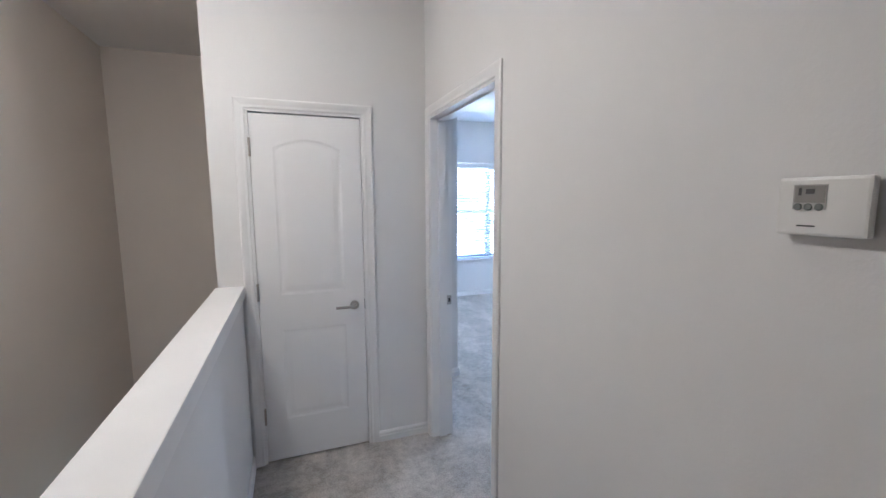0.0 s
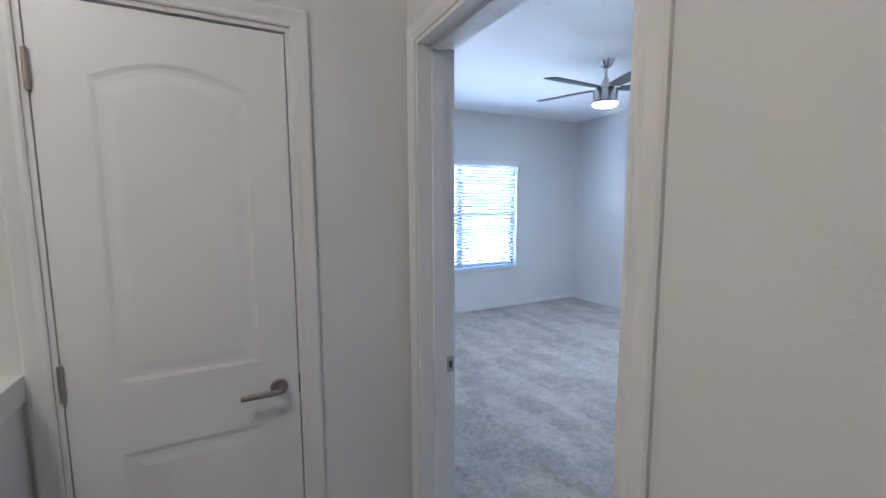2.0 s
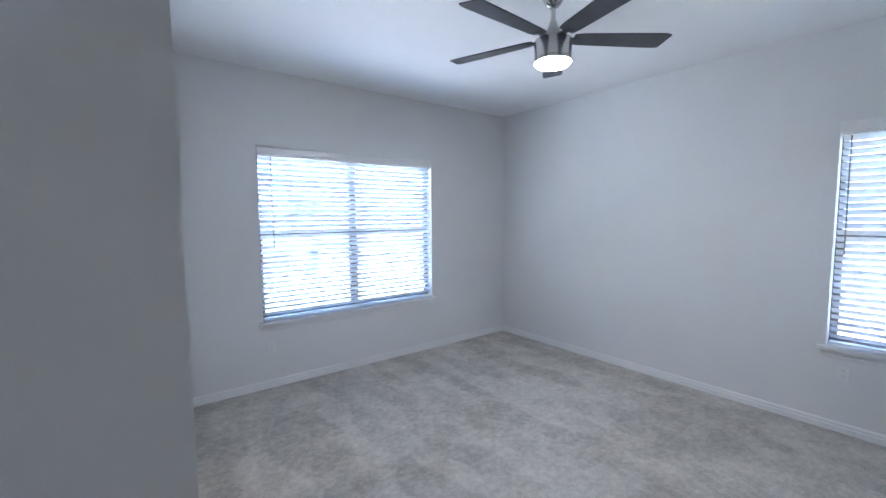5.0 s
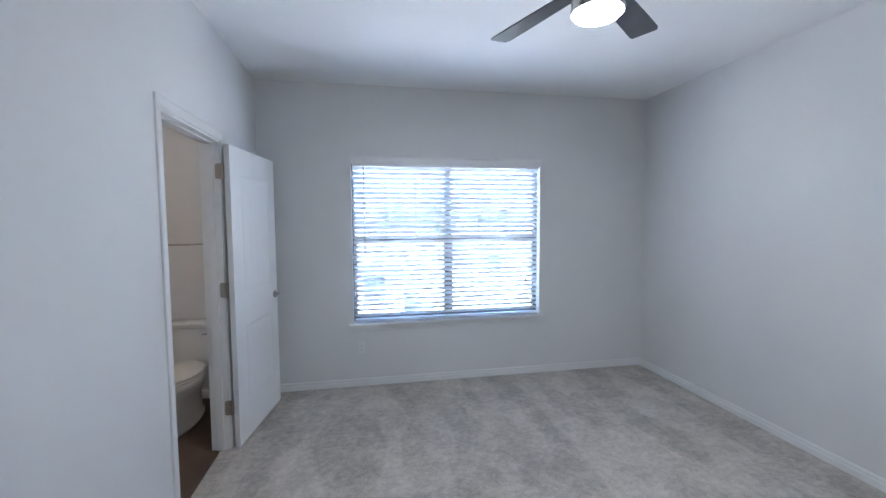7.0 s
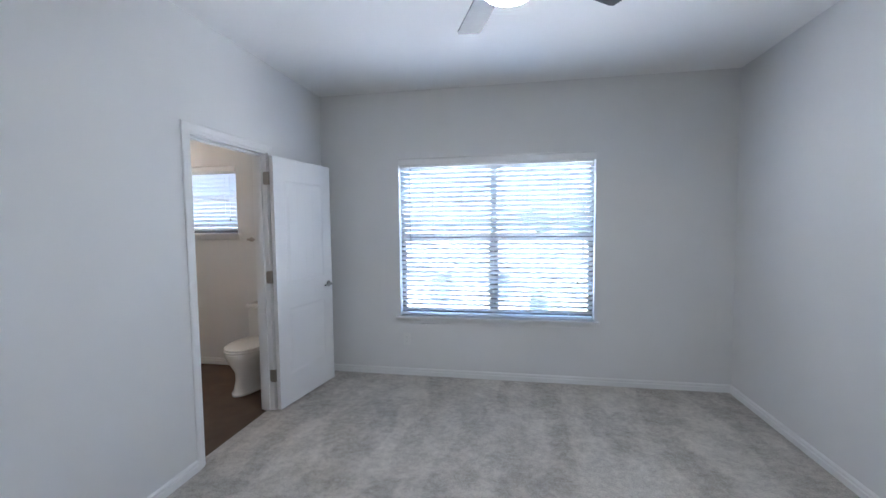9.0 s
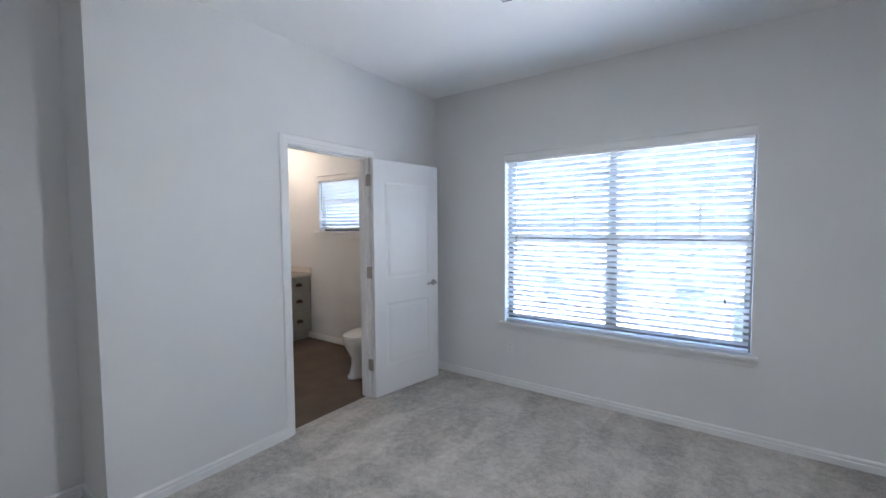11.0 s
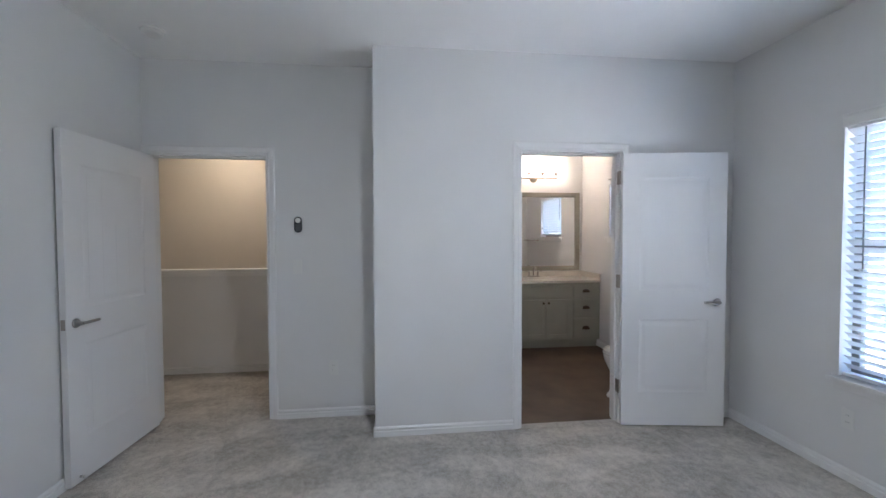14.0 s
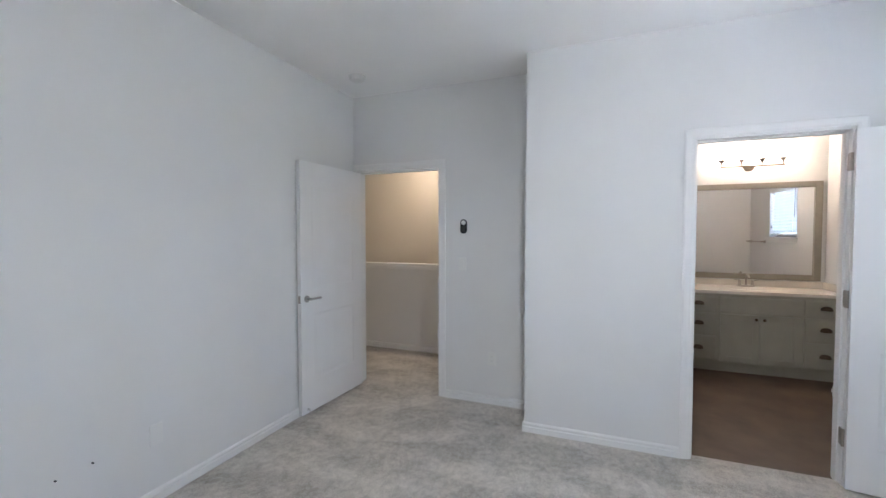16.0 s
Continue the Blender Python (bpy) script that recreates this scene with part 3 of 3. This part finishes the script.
def ceiling_fan(m):
    fan = thing("ceiling_fan", "brushed nickel ceiling fan with five dark blades and a lit lamp", "ceiling fan", m)
    part("canopy", lathe([(0.022, -0.068), (0.034, -0.062), (0.048, -0.045), (0.062, -0.018), (0.069, -0.006), (0.070, 0)]), fan_metal, fan, smooth=True)
    part("downrod", lathe([(0.0125, -0.19), (0.0125, -0.066)], seg=16), fan_metal, fan, smooth=True)
    part("coupling", lathe([(0.058, -0.238), (0.050, -0.215), (0.030, -0.18), (0.022, -0.155), (0.020, -0.145)]), fan_metal, fan, smooth=True)
    part("motor_housing", lathe([(0.098, -0.355), (0.105, -0.352), (0.105, -0.262), (0.103, -0.248), (0.085, -0.240), (0.030, -0.238)], seg=40), fan_metal, fan, smooth=True)
    part("light_ring", lathe([(0.104, -0.372), (0.109, -0.370), (0.109, -0.357), (0.104, -0.3555)], seg=40), fan_metal, fan, smooth=True)
    part("diffuser", lathe([(0.02, -0.397), (0.06, -0.394), (0.09, -0.386), (0.102, -0.374), (0.102, -0.3725)], seg=40), fan_glow, fan, "lit frosted lamp cover", True)
    out = [(0.115, -0.045), (0.16, -0.055), (0.50, -0.066), (0.64, -0.070), (0.672, -0.058), (0.655, 0.062), (0.63, 0.070), (0.50, 0.066), (0.16, 0.055), (0.115, 0.045)]
    bm = prism(out, -0.0035, 0.0035, "z")
    bmesh.ops.bevel(bm, geom=[e for e in bm.edges], offset=0.0015, segments=1, affect="EDGES")
    blade_me = mesh_of("blade", bm, blade_paint)
    iron_me = mesh_of("blade_iron", boxes(((0.075, -0.016, -0.007), (0.150, 0.016, -0.0036)), ((0.075, -0.012, -0.0036), (0.112, 0.012, 0.004)), bevel=0.001), blade_paint)
    for k in range(5):
        bl = new("blade", blade_me)
        bl.parent = fan
        bl.matrix_local = pose(0, 0, -0.238, 0, 0, 38 + 72 * k) @ pose(0, 0, 0, -9)
        ir = new("blade_iron", iron_me)
        ir.parent = bl
    return fan


ceiling_fan(pose(1.90, 1.578, CEIL))

smoke = thing("smoke_detector", "round white smoke detector on the ceiling", "smoke detector", pose(0.068, -0.36, CEIL))
part("base", lathe([(0.070, -0.012), (0.072, -0.010), (0.072, 0)]), white_plastic, smoke, smooth=True)
part("cover", lathe([(0.035, -0.040), (0.052, -0.038), (0.060, -0.030), (0.062, -0.013), (0.062, -0.0125)]), white_plastic, smoke, smooth=True)


def plate(name, label, cat, m, kind):
    """A wall plate in local x, z, proud to -y."""
    ob = thing(name, label, cat, m, group="wall plates")
    part("cover_plate", boxes(((-0.035, -0.006, -0.057), (0.035, 0, 0.057)), bevel=0.003), white_plastic, ob)
    if kind == "outlet":
        for s in (-1, 1):
            face = part("receptacle", loft([(0, 0, 0.017, 0.014, 0.0), (0, 0, 0.017, 0.014, 0.002), (0, 0, 0.0165, 0.0135, 0.0026)], 20), white_plastic, ob)
            face.matrix_local = pose(0, -0.006, s * 0.020, 90)
            # the slots are not cut: black boxes give their inner shade
            for dx in (-0.006, 0.006):
                part("slot_shade", boxes(((dx - 0.001, -0.0092, s * 0.020 - 0.001), (dx + 0.001, -0.0085, s * 0.020 + 0.007))), black_plastic, ob)
    elif kind == "switch":
        part("rocker", boxes(((-0.016, -0.010, -0.032), (0.016, -0.006, 0.032)), bevel=0.002), white_plastic, ob)
    return ob


plate("wall_outlet", "white duplex outlet low on the wall under the window", "outlet", pose(0.86, N, 0.36), "outlet")
plate("wall_outlet", "white duplex outlet low on the entry wall", "outlet", pose(W0, 0.683, 0.39, 0, 0, 90), "outlet")
plate("blank_plate", "white blank plate low on the painted wall", "wall plate", pose(1.54, S, 0.37, 0, 0, 180), "blank")
plate("wall_outlet", "white duplex outlet below the narrow window", "outlet", pose(E, 0.54, 0.42, 0, 0, -90), "outlet")
plate("light_switch", "white rocker light switch beside the bedroom doorway", "switch", pose(W0, 0.414, 1.20, 0, 0, 90), "switch")

remote = thing("fan_remote", "black fan remote in a wall cradle beside the doorway", "remote control", pose(W0, 0.427, 1.53, 0, 0, 90))
cap_out = [(0.029 * math.cos(a), (0.033 if math.sin(a) > 0 else -0.033) + 0.029 * math.sin(a)) for a in [2 * math.pi * (i + 0.5) / 28 for i in range(28)]]
bm = prism(cap_out, -0.018, 0, "y")
part("cradle", bm, black_plastic, remote)
part("dial", lathe([(0.020, -0.018), (0.020, -0.0205), (0.017, -0.0215)], "y", (0, 0, 0.033), 24), white_plastic, remote, "pale round dial")
part("keypad", boxes(((-0.018, -0.0205, -0.048), (0.018, -0.018, 0.004)), bevel=0.001), lcd_dark, remote)

for nx, nz in ((1.985, 0.361), (1.84, 0.367)):
    nail = thing("wall_screw", "small dark screw still in the painted wall", "screw", pose(nx, S, nz), group="wall screws")
    part("head", lathe([(0.004, 0.0), (0.004, 0.010), (0.002, 0.012)], "y", (0, 0, 0), 10), black_plastic, nail)

stop = thing("door_stopper", "spring door stopper on the baseboard behind the door", "door stop", pose(0.37, S + 0.0135, 0.045))
part("spring", tube([(0.007 * math.cos(i * 0.9), 0.004 + i * 0.0007, 0.007 * math.sin(i * 0.9)) for i in range(60)], 0.0015, 6), steel, stop, smooth=True)
part("rubber_tip", lathe([(0.009, 0.055), (0.009, 0.064), (0.006, 0.066)], "y", (0, 0, 0), 14), white_plastic, stop)

# ---- hall things ----
th = thing("thermostat", "white wall thermostat with a grey display in the hall", "thermostat", pose(HALL, -1.830, 1.561, 0, 0, -90))
part("wall_plate", boxes(((-0.056, -0.006, -0.042), (0.056, 0, 0.042)), bevel=0.002), white_plastic, th)
body = part("case", boxes(((-0.062, -0.024, -0.047), (0.062, -0.006, 0.047)), bevel=0.005), white_plastic, th)
part("bezel", boxes(((-0.038, -0.0250, -0.005), (0.008, -0.0236, 0.035))), lcd_soft, body, "pale grey bezel")
part("display", boxes(((-0.036, -0.0258, 0.006), (0.006, -0.0251, 0.033))), lcd_grey, body, "grey liquid crystal display")
part("digits", boxes(((-0.030, -0.0266, 0.018), (-0.026, -0.0259, 0.030)), ((-0.020, -0.0266, 0.020), (-0.008, -0.0259, 0.028))), lcd_dark, body)
for k in range(3):
    part("button", lathe([(0.0058, -0.0240), (0.0058, -0.0262), (0.0045, -0.0268)], "y", (-0.030 + 0.0145 * k, 0, -0.001), 14), lcd, body)
part("marking", boxes(((-0.030, -0.0246, -0.033), (-0.004, -0.0238, -0.0305))), lcd_dark, body)

hl = thing("ceiling_light", "round frosted stairwell ceiling light, lit warm", "ceiling light", pose(-1.95, -0.8, CEIL))
part("base", lathe([(0.15, -0.02), (0.155, -0.015), (0.155, 0)]), nickel, hl, smooth=True)
part("globe", lathe([(0.03, -0.10), (0.08, -0.092), (0.12, -0.07), (0.14, -0.04), (0.145, -0.021)]), hall_glow, hl, "lit frosted globe", True)

# ---- bathroom things ----
t = thing("toilet", "white porcelain two-piece toilet with the lid shut", "toilet", pose(-0.51, N - 0.022, -0.022))
part("pedestal", loft([(0, -0.41, 0.125, 0.31, 0.014), (0, -0.41, 0.128, 0.31, 0.03), (0, -0.41, 0.112, 0.290, 0.05), (0, -0.40, 0.105, 0.272, 0.14), (0, -0.405, 0.112, 0.268, 0.21), (0, -0.44, 0.148, 0.272, 0.28), (0, -0.47, 0.178, 0.27, 0.345), (0, -0.475, 0.183, 0.272, 0.385), (0, -0.475, 0.178, 0.266, 0.395)]), porcelain, t, smooth=True)
part("seat", loft([(0, -0.478, 0.182, 0.270, 0.397), (0, -0.478, 0.187, 0.274, 0.402), (0, -0.478, 0.187, 0.274, 0.413), (0, -0.478, 0.182, 0.270, 0.417)]), porcelain, t, smooth=True)
part("lid", loft([(0, -0.474, 0.182, 0.270, 0.4195), (0, -0.474, 0.187, 0.273, 0.424), (0, -0.474, 0.185, 0.271, 0.434), (0, -0.474, 0.160, 0.245, 0.440)]), porcelain, t, smooth=True)
part("tank_shelf", boxes(((-0.16, -0.24, 0.30), (0.16, -0.03, 0.392)), bevel=0.02), porcelain, t, smooth=True)
tank = part("tank", boxes(((-0.215, -0.205, 0.393), (0.215, -0.01, 0.70)), bevel=0.022), porcelain, t, smooth=True)
part("tank_lid", boxes(((-0.228, -0.218, 0.701), (0.228, -0.002, 0.738)), bevel=0.010), porcelain, t, smooth=True)
part("flush_lever", tube([(0.165, -0.207, 0.655), (0.165, -0.222, 0.655), (0.13, -0.226, 0.652), (0.10, -0.226, 0.648)], 0.006), steel, tank, "chrome flush lever", True)

VX0, VX1, VY0, VY1 = BW + 0.004, -2.08, 2.33, N - 0.006
van = thing("vanity_cabinet", "grey-green painted bathroom vanity with drawers and two doors", "cabinet")
part("carcass", boxes(((VX0, VY0, 0.10), (VX1, VY1, 0.835))), cabinet_paint, van)
part("toe_kick", boxes(((VX0, VY0, -0.008), (VX1 - 0.065, VY1, 0.10))), cabinet_paint, van)


def front(name, y0, y1, z0, z1, shaker):
    bm = boxes(((VX1, y0, z0), (VX1 + 0.014, y1, z1)), bevel=0.003)
    if shaker:
        s = 0.055
        for q in (((y0, z0), (y0 + s, z1)), ((y1 - s, z0), (y1, z1)), ((y0 + s, z0), (y1 - s, z0 + s)), ((y0 + s, z1 - s), (y1 - s, z1))):
            box(bm, (VX1 + 0.0142, q[0][0], q[0][1]), (VX1 + 0.021, q[1][0], q[1][1]), 0.0015)
    else:
        box(bm, (VX1 + 0.0142, y0 + 0.012, z0 + 0.012), (VX1 + 0.019, y1 - 0.012, z1 - 0.012), 0.003)
    return part(name, bm, cabinet_paint, van)


def cup_pull(parent, y, z):
    bm = bmesh.new()
    seg = 14
    rows = []
    for j in range(5):
        e = math.pi / 2 * j / 4
        rows.append([bm.verts.new((VX1 + 0.019 + 0.028 * math.sin(e) * math.sin(math.pi * i / seg) ** 0.7, y - 0.046 * math.cos(math.pi * i / seg), z - 0.014 + 0.040 * math.cos(e) * math.sin(math.pi * i / seg) ** 0.6)) for i in range(seg + 1)])
    for a, b in zip(rows, rows[1:]):
        for i in range(seg):
            bm.faces.new((a[i], a[i + 1], b[i + 1], b[i]))
    bmesh.ops.remove_doubles(bm, verts=bm.verts, dist=0.0004)
    bmesh.ops.solidify(bm, geom=bm.faces[:], thickness=0.002)
    part("cup_pull", bm, bronze, parent, "dark bronze cup pull", True)


for y0, y1 in ((VY0 + 0.025, 2.695), (3.435, VY1 - 0.025)):
    for z0, z1 in ((0.650, 0.805), (0.405, 0.625), (0.125, 0.380)):
        cup_pull(front("drawer", y0, y1, z0, z1, False), (y0 + y1) / 2, (z0 + z1) / 2)
front("false_front", 2.725, 3.405, 0.650, 0.805, False)
for y0, y1, ky in ((2.725, 3.062, 3.030), (3.068, 3.405, 3.100)):
    d = front("cabinet_door", y0, y1, 0.125, 0.625, True)
    part("knob", lathe([(0.006, VX1 + 0.021), (0.006, VX1 + 0.032), (0.014, VX1 + 0.037), (0.015, VX1 + 0.044), (0.009, VX1 + 0.049)], "x", (0, ky, 0.585), 16), bronze, d, "dark bronze knob", True)

top = thing("vanity_countertop", "cream cultured-marble vanity top with backsplash", "countertop")
part("slab", boxes(((VX0, VY0 - 0.012, 0.8365), (VX1 + 0.03, VY1, 0.872)), bevel=0.006), counter_mat, top)
part("backsplash", boxes(((VX0, VY0 - 0.012, 0.8725), (VX0 + 0.02, VY1, 0.945)), bevel=0.004), counter_mat, top)
part("side_splash", boxes(((VX0 + 0.021, VY1 - 0.02, 0.8725), (VX1 + 0.02, VY1, 0.945)), bevel=0.004), counter_mat, top)
part("sink_rim", loft([(-2.33, 3.065, 0.17, 0.22, 0.8722), (-2.33, 3.065, 0.165, 0.215, 0.8745), (-2.33, 3.065, 0.150, 0.20, 0.8735)]), counter_mat, top, smooth=True)

fc = thing("faucet", "brushed nickel two-handle bathroom faucet", "faucet", pose(BW + 0.09, 3.065, 0.8725))
part("base_bar", boxes(((-0.022, -0.085, 0), (0.022, 0.085, 0.018)), bevel=0.006), nickel, fc, smooth=True)
part("spout", tube([(0, 0, 0.018), (0, 0, 0.09), (0.01, 0, 0.125), (0.04, 0, 0.145), (0.075, 0, 0.135), (0.095, 0, 0.105)], 0.011, 14), nickel, fc, smooth=True)
for s in (-1, 1):
    hd = part("tap", lathe([(0.018, 0.0185), (0.015, 0.03), (0.011, 0.06), (0.013, 0.072), (0.008, 0.078)], "z", (0, s * 0.062, 0), 16), nickel, fc, smooth=True)
    part("tap_lever", tube([(0, s * 0.062, 0.070), (0.004, s * 0.085, 0.076), (0.006, s * 0.115, 0.080)], 0.005), nickel, hd, smooth=True)

mir = thing("wall_mirror", "large wall mirror in a flat taupe wooden frame", "mirror")
MY0, MY1, MZ0, MZ1, MF = 2.40, 3.755, 0.952, 2.04, 0.064
part("mirror_glass", boxes(((BW + 0.002, MY0 + MF - 0.005, MZ0 + MF - 0.005), (BW + 0.008, MY1 - MF + 0.005, MZ1 - MF + 0.005))), mirror_mat, mir, "silvered mirror glass")
for lo, hi in (((MY0, MZ0), (MY0 + MF, MZ1)), ((MY1 - MF, MZ0), (MY1, MZ1)), ((MY0 + MF, MZ0), (MY1 - MF, MZ0 + MF)), ((MY0 + MF, MZ1 - MF), (MY1 - MF, MZ1))):
    part("frame_rail", boxes(((BW + 0.0085, *lo), (BW + 0.028, *hi)), bevel=0.003), frame_paint, mir)

vl = thing("vanity_light", "nickel four-lamp vanity light with glowing glass shades", "wall lamp", pose(BW, 3.085, 2.235))
part("back_plate", lathe([(0.055, 0.0), (0.058, 0.012), (0.04, 0.022), (0.02, 0.03)], "x", (0, 0, 0)), lamp_metal, vl, smooth=True)
part("bar", tube([(0.115, -0.30, -0.012), (0.115, 0.30, -0.012)], 0.010), lamp_metal, vl, smooth=True)
part("bracket", tube([(0.02, 0, 0), (0.115, 0, -0.012)], 0.010), lamp_metal, vl, smooth=True)
for k in range(4):
    y = -0.285 + 0.19 * k
    cup = part("lamp_cup", lathe([(0.006, -0.02), (0.008, 0.02), (0.012, 0.035), (0.033, 0.055), (0.037, 0.070)], "z", (0.115, y, 0), 20), lamp_metal, vl, smooth=True)
    part("glass_shade", lathe([(0.034, 0.0705), (0.042, 0.085), (0.050, 0.11), (0.056, 0.15), (0.054, 0.152)], "z", (0.115, y, 0), 24), bulb_glow, cup, "glowing frosted glass shade", True)

tb = thing("towel_bar", "nickel towel bar on the bathroom wall above the toilet", "towel bar", pose(0, N, 1.355))
for x in (-0.805, -0.205):
    part("post", lathe([(0.024, 0.0), (0.024, -0.006), (0.012, -0.012), (0.010, -0.062), (0.012, -0.068)], "y", (x, 0, 0), 18), nickel, tb, smooth=True)
part("bar", tube([(-0.805, -0.055, 0), (-0.205, -0.055, 0)], 0.0075), nickel, tb, smooth=True)

# ---- outdoors ----
GZ = -3.0
setting("ground", boxes(((-400, -400, GZ - 0.2), (400, 400, GZ))), grass_mat, "dry lawn reaching to the horizon", "ground")
# added reflector: pale slab that throws sunlight up through the blinds
setting("pavement", boxes(((-30, 5.5, GZ + 0.004), (40, 16.5, GZ + 0.06))), concrete, "pale concrete drive, added to bounce sun onto the ceiling", "pavement")


def house(m, w, d, h, label):
    """A plain low house: front at y 0, facing -y."""
    ob = thing("house", label, "house", m)
    part("wall", boxes(((-w / 2, 0, 0), (w / 2, d, h))), siding, ob)
    bm = prism([(-0.5, h), (d + 0.5, h), (d / 2, h + d * 0.22)], -w / 2 - 0.4, w / 2 + 0.4, "x")
    part("roof", bm, roof_mat, ob, "dark shingled gable roof")
    for z in (0.9, 3.5)[:1 if h < 4 else 2]:
        k = int(w / 2.6)
        for i in range(k):
            x = -w / 2 + (i + 0.5) * w / k
            wf = part("window", boxes(((x - 0.55, -0.05, z), (x + 0.55, 0.03, z + 1.4))), vinyl, ob)
            part("pane", boxes(((x - 0.48, -0.056, z + 0.07), (x + 0.48, -0.051, z + 1.33))), dark_glass, wf)
    return ob


house(pose(-4.0, 18, GZ), 13, 8, 2.6, "pale low house with a shingled roof across the drive")
house(pose(14.0, 27, GZ), 12, 8, 2.8, "pale low house farther off")
# added tall and close, to hold sky light off the east window
house(pose(10.5, 0, GZ, 0, 0, -90), 14, 8, 5.4, "pale two-storey house, added to block sky light")


def tree(m, h, seed):
    rnd = random.Random(seed)
    ob = thing("tree", "leafy green tree behind the houses", "tree", m, group="yard trees")
    bm = tube([(0, 0, 0), (0.05, 0.03, h * 0.25), (0.0, 0.1, h * 0.5), (0.1, 0.05, h * 0.8)], 0.14)
    for _ in range(7):
        a, z = rnd.uniform(0, 6.28), h * rnd.uniform(0.35, 0.65)
        r = h * rnd.uniform(0.18, 0.3)
        tube([(0, 0.06, z), (r * 0.5 * math.cos(a), r * 0.5 * math.sin(a), z + r * 0.5), (r * math.cos(a), r * math.sin(a), z + r * 0.8)], 0.05, 6, bm)
    part("trunk", bm, bark, ob)
    bm = bmesh.new()
    for _ in range(1500):
        a, b, q = rnd.uniform(0, 6.28), rnd.uniform(-1, 1), rnd.uniform(0.3, 1) ** 0.5
        s = math.sqrt(1 - b * b) * q * h * 0.30 * (1 + 0.3 * math.sin(3 * a))
        c = Vector((s * math.cos(a), s * math.sin(a), h * 0.68 + b * q * h * 0.32))
        u = Vector((rnd.gauss(0, 1), rnd.gauss(0, 1), rnd.gauss(0, 1))).normalized() * 0.22
        w = u.orthogonal().normalized() * 0.12
        bm.faces.new([bm.verts.new(p) for p in (c - u, c + w, c + u, c - w)])
    part("crown", bm, leaf_mat, ob)


tree(pose(9.0, 46, GZ), 8.0, 1)
tree(pose(13.5, 40, GZ), 6.8, 2)
tree(pose(4.5, 52, GZ), 7.4, 4)
tree(pose(14, 15, GZ), 6.0, 3)
